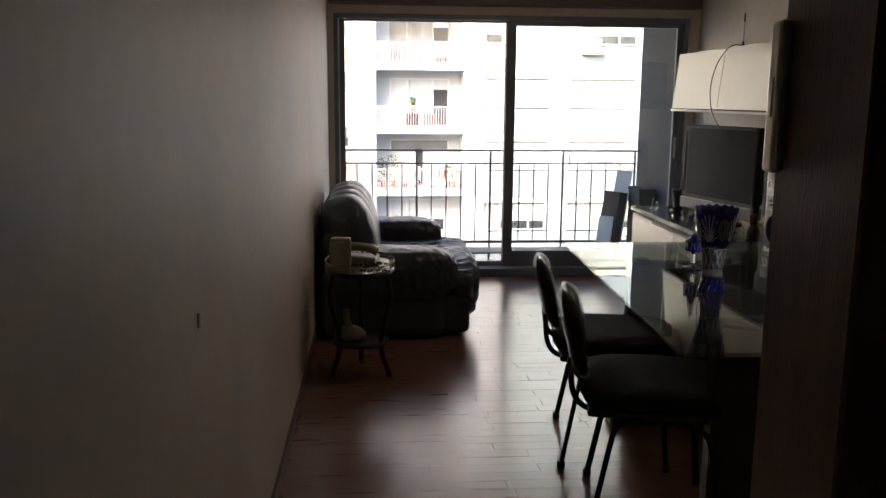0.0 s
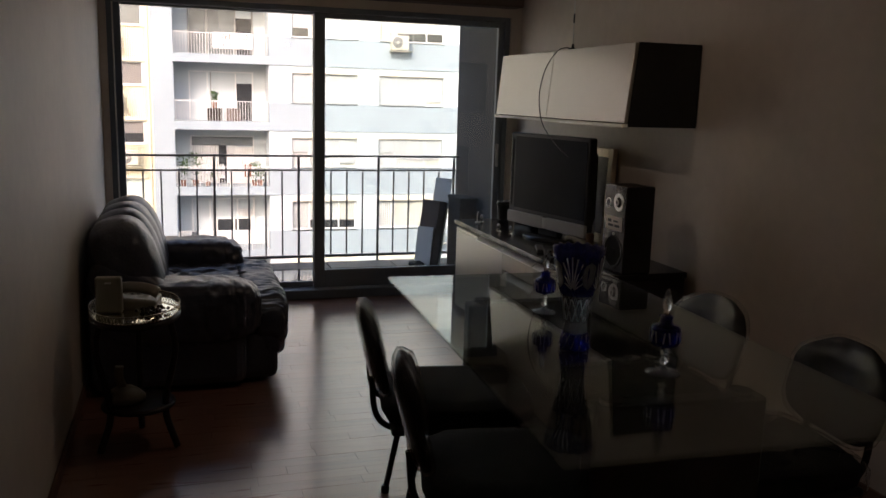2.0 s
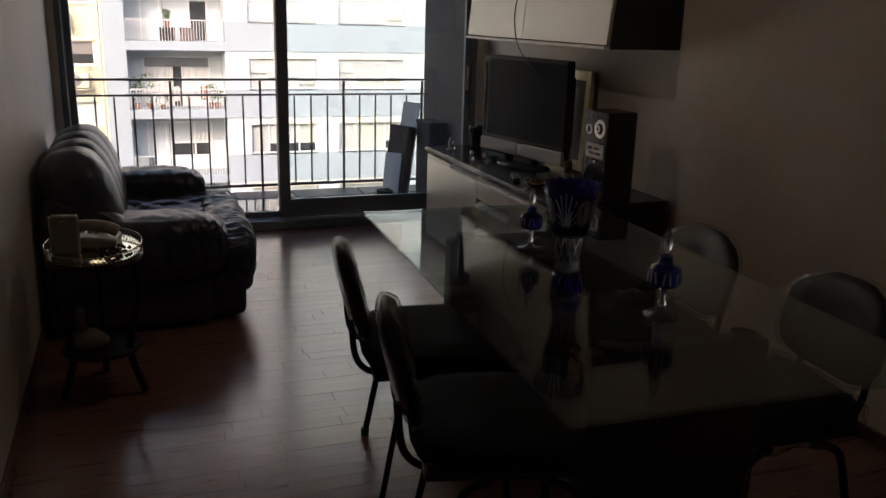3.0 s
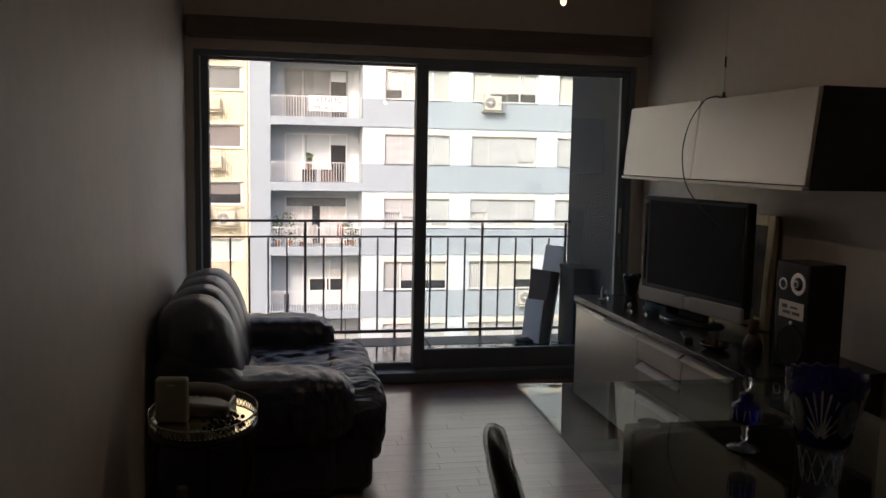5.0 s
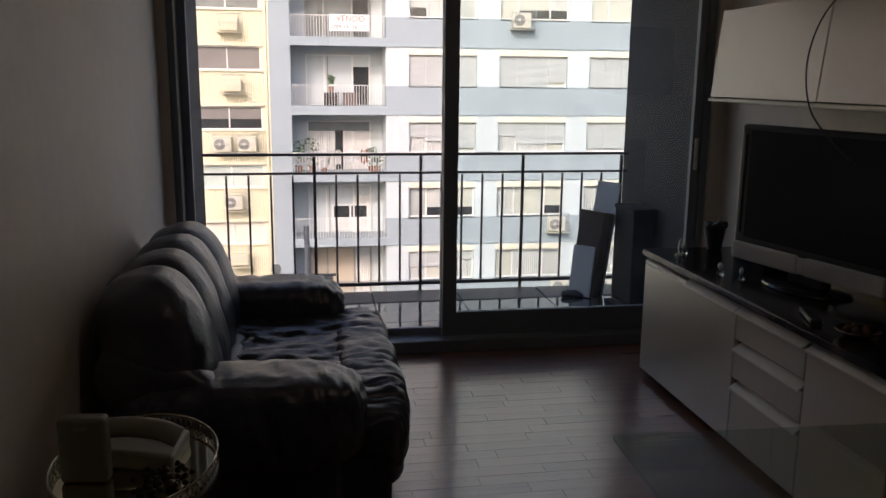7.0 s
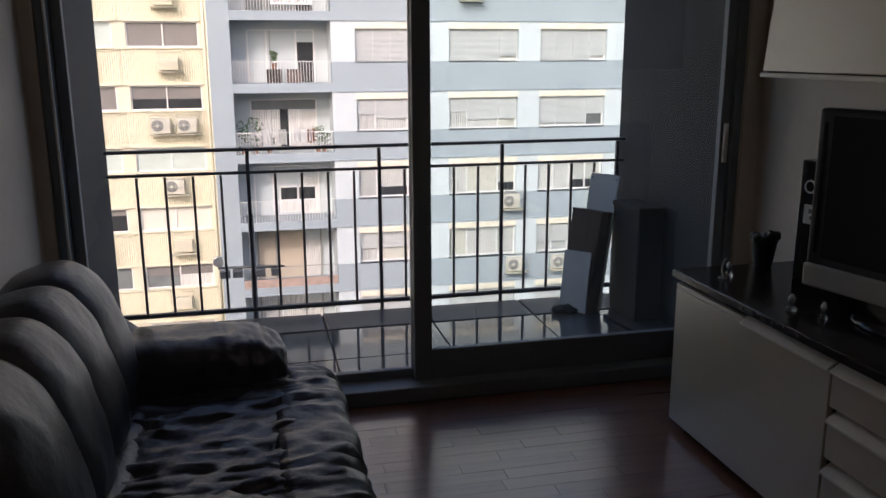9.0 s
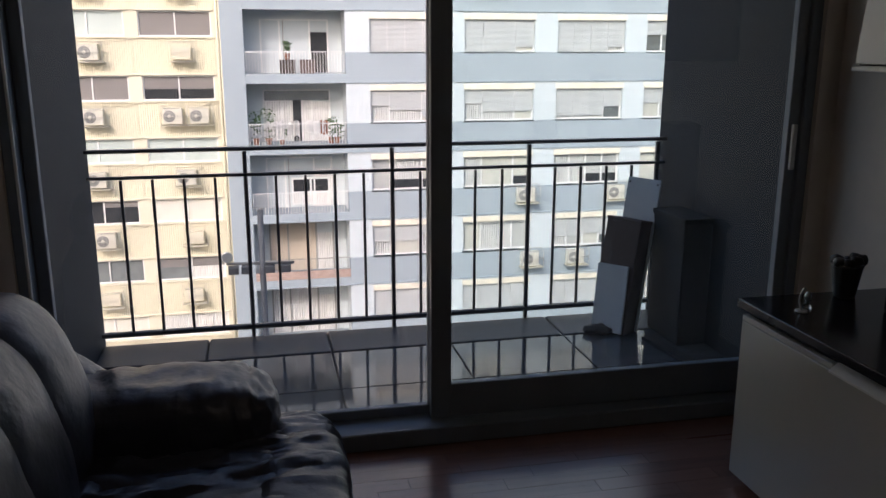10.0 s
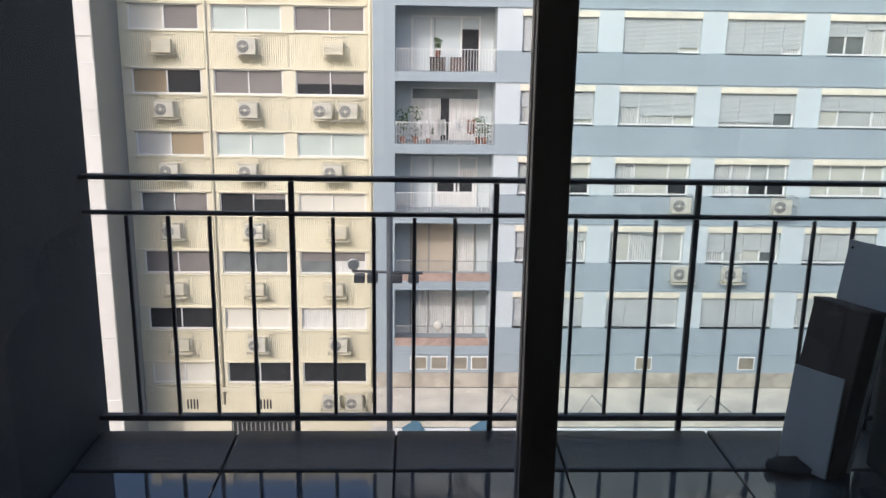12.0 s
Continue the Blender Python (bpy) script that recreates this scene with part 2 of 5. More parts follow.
SHUTTER = ribbed(mat("beige_roller_shutter", (0.47, 0.49, 0.485), 0.6, scale=1.5, vary=0.08), 6.5, 0.5, "Z")
SHUTBOX = mat("cream_shutter_box", (0.70, 0.65, 0.53), 0.7, scale=1.5, vary=0.2)
PANEGREY = mat("grey_window_glass", (0.17, 0.185, 0.185), 0.08, scale=2, vary=0.25, rough_vary=0.03)
DARKPANE = mat("dark_window_glass", (0.035, 0.037, 0.04), 0.08, scale=2, vary=0.3, rough_vary=0.03)
PALEBLIND = mat("pale_window_blind", (0.62, 0.60, 0.53), 0.7, scale=1.5, vary=0.06)
TANBLIND = mat("tan_window_blind", (0.34, 0.27, 0.18), 0.7, scale=1.5, vary=0.12)
BEIGE = mat("beige_door_blind", (0.50, 0.43, 0.34), 0.7, scale=1.5, vary=0.1)
GREENPANE = mat("pale_green_glass", (0.47, 0.53, 0.50), 0.12, scale=1.2, vary=0.12)
MASTGREY = mat("dark_mast_paint", (0.085, 0.09, 0.095), 0.5, scale=4, vary=0.2)
VENT = ribbed(mat("tan_louvre", (0.36, 0.32, 0.25), 0.7, scale=3, vary=0.15), 9.0, 0.8, "Z")
BRICK = mat("pale_brick", (0.37, 0.27, 0.225), 0.9, scale=5, vary=0.25, per_object=0.3)
BLIND = mat("tan_blind", (0.195, 0.18, 0.172), 0.6, scale=1.5, vary=0.15)
CURTAIN = ribbed(mat("white_curtain", (0.66, 0.65, 0.63), 0.9, scale=3, vary=0.1), 3.2, 0.8)
SHEER = mat("grey_sheer", (0.50, 0.50, 0.48), 0.8, scale=1.2, vary=0.15)
WHITEFR = mat("white_window_frame", (0.72, 0.72, 0.70), 0.5, scale=3, vary=0.06)
ACWHITE = mat("dull_white_enamel", (0.60, 0.58, 0.50), 0.4, scale=4, vary=0.06)
CAGE = mat("galvanised_wire", (0.50, 0.49, 0.44), 0.5, metal=0.3, scale=8, vary=0.15)
ACGREY = mat("fan_grille", (0.22, 0.22, 0.21), 0.5, scale=10, vary=0.2)
CONC = mat("weathered_concrete", (0.62, 0.57, 0.47), 0.9, scale=0.7, vary=0.30, bump=0.4, bscale=12)
ROUGHCONC = mat("rough_concrete", (0.40, 0.36, 0.30), 0.95, scale=1.6, vary=0.45, bump=0.8, bscale=14)
GREYWALL = mat("grey_side_wall", (0.30, 0.30, 0.28), 0.9, scale=0.6, vary=0.1)
WHITEWALL = mat("white_render", (0.62, 0.60, 0.57), 0.85, scale=0.6, vary=0.08)
ASPHALT = mat("asphalt", (0.05, 0.05, 0.052), 0.9, scale=0.8, vary=0.3, bump=0.3, bscale=40)
LEAF = mat("balcony_leaf", (0.06, 0.11, 0.035), 0.6, scale=6, vary=0.4)
TERRA = mat("terracotta", (0.34, 0.15, 0.09), 0.8, scale=6, vary=0.2)
SIGNWHITE = mat("white_banner", (0.80, 0.79, 0.78), 0.6, scale=2, vary=0.03)
SIGNRED = mat("red_lettering", (0.55, 0.06, 0.04), 0.6)
SIGNGREY = mat("grey_lettering", (0.10, 0.12, 0.14), 0.6)
SIGNTEAL = mat("teal_stripe", (0.10, 0.20, 0.28), 0.6)


# ---------------------------------------------------------------- mesh helpers
def finish(bm, name, material, smooth=False):
    me = bpy.data.meshes.new(name)
    bm.to_mesh(me)
    bm.free()
    me.materials.append(material)
    if smooth:
        me.polygons.foreach_set("use_smooth", [True] * len(me.polygons))
    return me


def part(name, bm, material, parent, label="", smooth=False):
    ob = new(name, finish(bm, name, material, smooth))
    ob.parent = parent
    return tagged(ob, label)


def thing(name, label, category, at=(0, 0, 0), rz=0.0, group="", kind=""):
    ob = new(name)
    ob.empty_display_size = 0.1
    ob.matrix_basis = pose(*at, 0, 0, rz)
    return tagged(ob, label, category, group, kind)


def setting(name, bm, material, label, smooth=False):
    return tagged(new(name, finish(bm, name, material, smooth)), label, kind="structure")


def solid(name, bm, material, label, category, smooth=False, group=""):
    return tagged(new(name, finish(bm, name, material, smooth)), label, category, group)


def box(x0, y0, z0, x1, y1, z1, bevel=0.0, seg=1, bm=None, m=None):
    out = bm or bmesh.new()
    t = bmesh.new()
    bmesh.ops.create_cube(t, size=1)
    for v in t.verts:
        v.co = Vector(((x0 + x1) / 2 + v.co.x * (x1 - x0), (y0 + y1) / 2 + v.co.y * (y1 - y0), (z0 + z1) / 2 + v.co.z * (z1 - z0)))
    if bevel:
        bmesh.ops.bevel(t, geom=t.edges[:], offset=bevel, segments=seg, affect="EDGES", profile=0.5)
    return add_to(out, t, m)


def add_to(out, t, m=None):
    if m is not None:
        bmesh.ops.transform(t, matrix=m, verts=t.verts[:])
    new_v = [out.verts.new(v.co) for v in t.verts]
    t.verts.index_update()
    for f in t.faces:
        try:
            out.faces.new([new_v[v.index] for v in f.verts]).smooth = f.smooth
        except ValueError:
            pass
    t.free()
    return out


def lathe(profile, seg=32, bm=None, m=None, flute=0, depth=0.0):
    """A turned solid from (radius, height) pairs, with optional fluting."""
    out, t = bm or bmesh.new(), bmesh.new()
    rings = []
    for r, z in profile:
        ring = []
        for i in range(seg):
            a = 2 * math.pi * i / seg
            rr = r * (1 + depth * math.cos(flute * a)) if flute else r
            ring.append(t.verts.new((rr * math.cos(a), rr * math.sin(a), z)))
        rings.append(ring)
    for a, b in zip(rings, rings[1:]):
        for i in range(seg):
            t.faces.new((a[i], a[(i + 1) % seg], b[(i + 1) % seg], b[i])).smooth = True
    t.faces.new(rings[0][::-1])
    t.faces.new(rings[-1])
    return add_to(out, t, m)


def tube(points, r, seg=8, bm=None, m=None, flat=1.0):
    """A round bar swept along points."""
    out, t = bm or bmesh.new(), bmesh.new()
    pts = [Vector(p) for p in points]
    rings, side = [], None
    for i, p in enumerate(pts):
        d = (pts[min(i + 1, len(pts) - 1)] - pts[max(i - 1, 0)]).normalized()
        if side is None:
            side = d.orthogonal().normalized()
        side = (side - d * side.dot(d)).normalized()
        up = d.cross(side)
        rings.append([t.verts.new(p + r * (math.cos(2 * math.pi * k / seg) * side + flat * math.sin(2 * math.pi * k / seg) * up)) for k in range(seg)])
    for a, b in zip(rings, rings[1:]):
        for k in range(seg):
            t.faces.new((a[k], a[(k + 1) % seg], b[(k + 1) % seg], b[k])).smooth = True
    t.faces.new(rings[0][::-1])
    t.faces.new(rings[-1])
    bmesh.ops.recalc_face_normals(t, faces=t.faces[:])
    return add_to(out, t, m)


def smooth_path(ctrl, n=6):
    """A Catmull-Rom curve through control points."""
    p = [Vector(c) for c in ctrl]
    p = [2 * p[0] - p[1]] + p + [2 * p[-1] - p[-2]]
    out = []
    for i in range(1, len(p) - 2):
        for k in range(n):
            t = k / n
            out.append(0.5 * (2 * p[i] + (p[i + 1] - p[i - 1]) * t + (2 * p[i - 1] - 5 * p[i] + 4 * p[i + 1] - p[i + 2]) * t * t
                              + (3 * p[i] - p[i - 1] - 3 * p[i + 1] + p[i + 2]) * t ** 3))
    return out + [p[-2]]


def pillow(cx, cy, cz, sx, sy, sz, e=0.45, wrinkle=0.0, wscale=9.0, aniso=(1, 1, 1), nu=44, nv=26, m=None, seed=0.0, crease=0.0):
    """A stuffed cushion: a superellipsoid of full size sx, sy, sz with folds."""
    t = bmesh.new()

    def sp(c, k):
        return math.copysign(abs(c) ** k, c)
    rows = []
    def spread(n):
        """Angles over a quarter turn that lie evenly on the flats as well as round the corners."""
        k = max(2, n // 12)
        q = [math.pi / 2 * j / k for j in range(k + 1)]
        q += [math.acos((j / k) ** (1 / e)) for j in range(1, k)] + [math.asin((j / k) ** (1 / e)) for j in range(1, k)]
        return sorted(set(round(h, 5) for h in q))
    qu, qv = spread(nu), spread(nv * 2)
    us = [h + math.pi / 2 * k for k in range(4) for h in (qu[:-1] if k % 2 == 0 else [math.pi / 2 - g for g in qu[:0:-1]])]
    nu = len(us)
    for v in [-h for h in qv[:0:-1]] + qv:
        row = []
        for u in us:
            x, y, z = sp(math.cos(v), e) * sp(math.cos(u), e), sp(math.cos(v), e) * sp(math.sin(u), e), sp(math.sin(v), e)
            p = Vector((x * sx / 2, y * sy / 2, z * sz / 2))
            if wrinkle:
                q = Vector((p.x * aniso[0], p.y * aniso[1], p.z * aniso[2])) * wscale + Vector((seed, seed * 1.7, seed * 0.3))
                f = noise.noise(q) + 0.45 * noise.noise(q * 2.1) + crease * (0.25 - abs(noise.noise(q * 1.6 + Vector((7, 3, 1)))))
                k = 2 / e - 1
                p += wrinkle * f * Vector((sp(x, k) / sx, sp(y, k) / sy, sp(z, k) / sz)).normalized()
            row.append(t.verts.new(p))
        rows.append(row)
    for a, b in zip(rows, rows[1:]):
        for i in range(nu):
            t.faces.new((a[i], a[(i + 1) % nu], b[(i + 1) % nu], b[i])).smooth = True
    bmesh.ops.remove_doubles(t, verts=t.verts[:], dist=0.0004)
    bmesh.ops.recalc_face_normals(t, faces=t.faces[:])
    for f in t.faces:
        f.smooth = True
    mm = Matrix.Translation((cx, cy, cz))
    return add_to(bmesh.new(), t, mm if m is None else mm @ m)


# ---------------------------------------------------------------- the room
LX, RX, BY, WY, TOP = 0.08, 2.98, -1.4, 7.10, 2.52      # left wall, right wall, back, window wall's face, ceiling
setting("wall_west", box(LX - 0.18, BY - 0.15, 0, LX, 8.42, TOP), WALL, "long cream painted plaster wall with small scuffs")
setting("wall_east", box(RX, 1.44, 0, RX + 0.18, WY + 0.14, TOP), WALL, "cream painted plaster wall behind the low cabinet")
setting("wall_south", box(1.04, 1.44, 0, RX + 0.18, 1.56, TOP), WALL, "plaster partition wall beside the doorway")
setting("wall_hall_east", box(1.10, BY - 0.15, 0, 1.22, 1.44, TOP), DOORWOOD, "dark wood-panelled wall of the entrance passage")
setting("wall_hall_end", box(LX, BY - 0.15, 0, 1.10, BY, TOP), WALL, "plaster wall closing the entrance passage")
setting("ceiling", box(LX - 0.18, BY - 0.15, TOP, RX + 0.18, WY + 0.14, TOP + 0.2), CEIL, "off-white painted flat ceiling")
lintel = box(LX, WY, 2.04, RX, WY + 0.14, TOP)
box(LX, WY, 0, 0.125, WY + 0.14, 2.04, bm=lintel)
box(2.90, WY, 0, RX, WY + 0.14, 2.04, bm=lintel)
setting("wall_north", lintel, WALL, "cream plaster wall around the wide balcony window")
setting("trim", box(0.10, 6.95, 2.10, 2.93, WY, 2.21, 0.006), PELMET, "dark brown wooden curtain pelmet above the window")
bb = box(LX, 1.6, 0, LX + 0.012, WY, 0.06, 0.003)
setting("baseboard", bb, DOORWOOD, "dark wooden skirting board along the wall")
setting("baseboard_2", box(RX - 0.012, 1.6, 0, RX, WY, 0.06, 0.003), DOORWOOD, "dark wooden skirting board along the wall")

# doorway: jamb, louvred leaf folded back against the passage wall
jamb = box(0.966, 1.37, 0, 1.04, 1.575, TOP, 0.004)
box(1.04, 1.562, 0, 1.09, 1.580, TOP, 0.003, bm=jamb)
setting("door_frame", jamb, DOORWOOD, "dark stained wooden door jamb")
leaf = thing("door_1", "dark wooden louvred door standing open against the passage wall", "door", kind="structure")
st = box(1.035, 1.28, 0.02, 1.07, 1.38, 2.08, 0.004)
box(1.035, 0.62, 0.02, 1.07, 0.72, 2.08, 0.004, bm=st)
part("stile", st, DOORWOOD, leaf)
rl = bmesh.new()
for z in (0.02, 0.98, 1.98):
    box(1.037, 0.72, z, 1.068, 1.28, z + 0.10, 0.003, bm=rl)
part("rail", rl, DOORWOOD, leaf)
slat = finish(box(-0.005, -0.28, -0.024, 0.005, 0.28, 0.024, 0.002), "slat", DOORWOOD)
for lo, hi in ((0.15, 0.96), (1.11, 1.96)):
    n = int((hi - lo) / 0.036)
    for i in range(n):
        s = new("slat", slat)
        s.parent = leaf
        s.matrix_basis = pose(1.052, 1.0, lo + 0.036 * i, 0, 35, 0)
# small wall panel on the jamb's room side
pan = thing("lock_plate", "worn metal lock plate fixed to the dark door jamb", "lock plate", (0.957, 1.563, 1.410))
part("plate", box(-0.008, -0.014, -0.096, 0.0088, 0.015, 0.096, 0.006, 3), PLATE, pan)
part("keep", box(-0.0095, -0.004, -0.025, -0.008, 0.006, 0.025, 0.0005), PLATE, pan)
# small unidentified mark on the wall, made as a thin raised slot
sw = thing("wall_socket", "small dull brown mark on the wall", "wall fitting", (LX, 2.206, 0.954))
part("slot", box(0, -0.008, -0.016, 0.004, 0.008, 0.016, 0.002), BLIND, sw)

# ---------------------------------------------------------------- window
GY = 7.17
w1 = thing("window_1", "wide aluminium sliding balcony window with two glazed leaves", "window", kind="structure")
fr = box(0.125, WY + 0.02, 0.0, 0.165, WY + 0.13, 2.04, 0.003)
box(2.86, WY + 0.02, 0.0, 2.90, WY + 0.13, 2.04, 0.003, bm=fr)
box(0.165, WY + 0.02, 2.005, 2.86, WY + 0.13, 2.04, 0.003, bm=fr)
part("window_frame", fr, ALU, w1)
part("sealing_strip", box(0.158, WY + 0.006, 0.07, 0.167, WY + 0.019, 2.0, 0.002), LIPWHITE, w1, "pale sealing strip")
sl = box(0.10, WY - 0.035, 0.0, 2.93, WY + 0.135, 0.065, 0.004)
part("window_sill", sl, ALU, w1, "raised grey threshold")


def sash(x0, x1, y, z0, z1, stile_l, stile_r, top, bot, glazing):
    b = box(x0, y - 0.018, z0, x0 + stile_l, y + 0.018, z1, 0.003)
    box(x1 - stile_r, y - 0.018, z0, x1, y + 0.018, z1, 0.003, bm=b)
    box(x0 + stile_l, y - 0.017, z0, x1 - stile_r, y + 0.017, z0 + bot, 0.003, bm=b)
    box(x0 + stile_l, y - 0.017, z1 - top, x1 - stile_r, y + 0.017, z1, 0.003, bm=b)
    s = part("sash", b, ALU, w1)
    p = part("pane", box(x0 + stile_l - 0.004, y - 0.003, z0 + bot - 0.004, x1 - stile_r + 0.004, y + 0.003, z1 - top + 0.004), glazing, s)
    p.visible_shadow = False
    return s


sash(0.165, 1.50, GY + 0.035, 0.068, 2.003, 0.04, 0.04, 0.012, 0.035, GLASS)
s2 = sash(1.46, 2.86, GY - 0.015, 0.068, 2.003, 0.075, 0.045, 0.035, 0.13, TINTGLASS)
part("latch", box(2.825, GY - 0.05, 0.95, 2.845, GY - 0.033, 1.12, 0.004), METAL, s2)

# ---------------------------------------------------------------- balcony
setting("wall_balcony_east", box(2.935, WY + 0.14, -0.2, 3.12, 8.40, TOP + 0.1), DARKWALL, "painted side wall of the balcony, its grey darkened")
setting("wall_balcony_west", box(LX, WY + 0.14, -0.2, 0.125, 8.40, TOP + 0.1), DARKWALL, "painted side wall of the balcony, its grey darkened")
# slab out of view, added to close the balcony and shape its light
setting("balcony_ceiling", box(LX - 0.18, WY + 0.14, TOP, 3.2, 8.45, TOP + 0.2), CEIL, "unseen slab closing the balcony at the top")
bf = setting("balcony_floor", box(LX, WY + 0.135, -0.22, 2.935, 8.325, 0.004), GROUT, "tiled balcony floor with dark joints")
for i, (x0, x1) in enumerate(((0.13, 0.607), (0.613, 1.172), (1.178, 1.737), (1.743, 2.302), (2.308, 2.93))):
    for y0, y1 in ((7.24, 7.60), (7.606, 8.03)):
        t = part("tile", box(x0, y0, 0.0, x1, y1, 0.016, 0.002), TILE, bf)
    part("edge_tile", box(x0, 8.04, 0.0, x1, 8.33, 0.020, 0.008, 2), STONE, bf)

rail = thing("balcony_railing", "dark painted steel balcony railing with upright bars", "railing")
RY = 8.335
part("top_rail", box(0.125, RY - 0.02, 0.926, 2.935, RY + 0.02, 0.942, 0.003), RAIL, rail)
part("middle_rail", box(0.125, RY - 0.012, 0.806, 2.935, RY + 0.012, 0.820, 0.003), RAIL, rail)
part("bottom_rail", box(0.125, RY - 0.015, 0.058, 2.935, RY + 0.015, 0.080, 0.003), RAIL, rail)
bar = finish(box(-0.0065, -0.0065, 0.08, 0.0065, 0.0065, 0.802, 0.002), "bar", RAIL)
post = finish(box(-0.0095, -0.0095, -0.02, 0.0095, 0.0095, 0.922, 0.002), "post", RAIL)
for i in range(-4, 16):
    x = 0.82 + 0.1383 * i
    if not 0.14 < x < 2.92:
        continue
    b = new("post" if i % 5 == 0 else "bar", post if i % 5 == 0 else bar)
    b.parent = rail
    b.matrix_basis = pose(x, RY, 0)

# own house front, unseen: added to shade the balcony, closes the place behind
own = box(-16, 6.2, -18.5, LX - 0.18, 8.32, 5.2)
box(3.2, 6.2, -18.5, 22, 8.32, 5.2, bm=own)
box(LX - 0.18, 6.2, TOP + 0.25, 3.2, 8.4, 5.2, bm=own)
box(LX - 0.18, 6.2, -18.5, 3.2, 8.30, -0.25, bm=own)
setting("wall_house_front", own, WHITEWALL, "plain rendered house front, unseen, shading the balcony")
setting("ground", box(-400, -400, -18.6, 400, 900, -18.5), ASPHALT, "asphalt street far below")

# ---------------------------------------------------------------- street: blue apartment building
BYF, STEP, SLAB0 = 38.5, 2.80, 2.68
bld = thing("apartment_building", "blue-grey apartment building with recessed balconies and roller shutters", "building", (0, 0, 0))
levels = [SLAB0 + STEP, SLAB0] + [SLAB0 - STEP * k for k in range(1, 6)] + [SLAB0 + STEP * k for k in range(2, 6)]
ROOF = SLAB0 + STEP * 6
X1 = 29.0
part("side_column", box(-0.40, BYF, -13, 0.45, BYF + 1.0, ROOF + 0.8), BLUE, bld)
part("side_wall", box(-0.40, BYF + 1.0, -13, -0.1, BYF + 12, ROOF + 0.8), BLUE, bld)
part("rear_wall", box(-0.1, BYF + 1.62, -13, X1, BYF + 1.8, ROOF), PALE, bld, "pale blue rendered inner wall")
part("upper_wall", box(0.45, BYF, ROOF, X1, BYF + 1.8, ROOF + 0.8), BLUE, bld)


def street_window(parent, x0, x1, z0, z1, y, shut, seed):
    """A window with its cream shutter box, frame, panes and a roller shutter drawn down by shut (0 to 1)."""
    rnd = random.Random(seed)
    w = new("window")
    w.parent = parent
    w.matrix_basis = pose(x0, y, z0)
    W, H = x1 - x0, z1 - z0
    part("shutter_box", box(-0.02, -0.05, H - 0.24, W + 0.02, 0.14, H, 0.01), SHUTBOX, w)
    f = bmesh.new()
    n = 3 if rnd.random() < 0.6 else 4
    cuts = [0.0, 0.27, 0.73, 1.0] if n == 3 else [0, 0.25, 0.5, 0.75, 1.0]
    h = H - 0.24
    box(0, 0.12, 0, W, 0.17, 0.06, bm=f)
    for c in cuts:
        x = min(max(c * W, 0.03), W - 0.03)
        box(x - 0.03, 0.12, 0.06, x + 0.03, 0.17, h, bm=f)
    part("window_frame", f, WHITEFR, w)
    part("window_sill", box(-0.03, -0.06, -0.06, W + 0.03, 0.10, 0.0, 0.01), PALE, w)
    part("pane", box(0.02, 0.165, 0.02, W - 0.02, 0.17, h), STREETGLASS, w).visible_shadow = False
    for k in range(len(cuts) - 1):
        pick = rnd.random()
        mt = CURTAIN if pick < 0.45 else PALEBLIND if pick < 0.72 else SHEER if pick < 0.88 else PANEGREY
        if shut < 0.1 and mt is PANEGREY:
            mt = PALEBLIND
        low = h * rnd.choice((0.0, 0.0, 0.3)) if shut < 0.1 else 0.0
        part("curtain", box(cuts[k] * W + 0.03, 0.176, 0.03 + low, cuts[k + 1] * W - 0.03, 0.20, h), mt, w)
        if low:
            part("dark_pane", box(cuts[k] * W + 0.03, 0.176, 0.03, cuts[k + 1] * W - 0.03, 0.20, 0.03 + low), DARKPANE, w)
    s = bmesh.new()
    for k in range(len(cuts) - 1):
        a, b = cuts[k] * W + 0.010, cuts[k + 1] * W - 0.010
        d = shut
        if 0.05 < shut < 1 and rnd.random() < 0.4:
            d = shut * rnd.uniform(0.45, 0.9)
        if shut >= 1 and k == len(cuts) - 2 and rnd.random() < 0.45:
            d = 0.84
        if d > 0.03:
            box(a, 0.090, h * (1 - d), b, 0.116, h, bm=s)
    if len(s.verts):
        part("roller_shutter", s, SHUTTER, w)
    else:
        s.free()
    return w


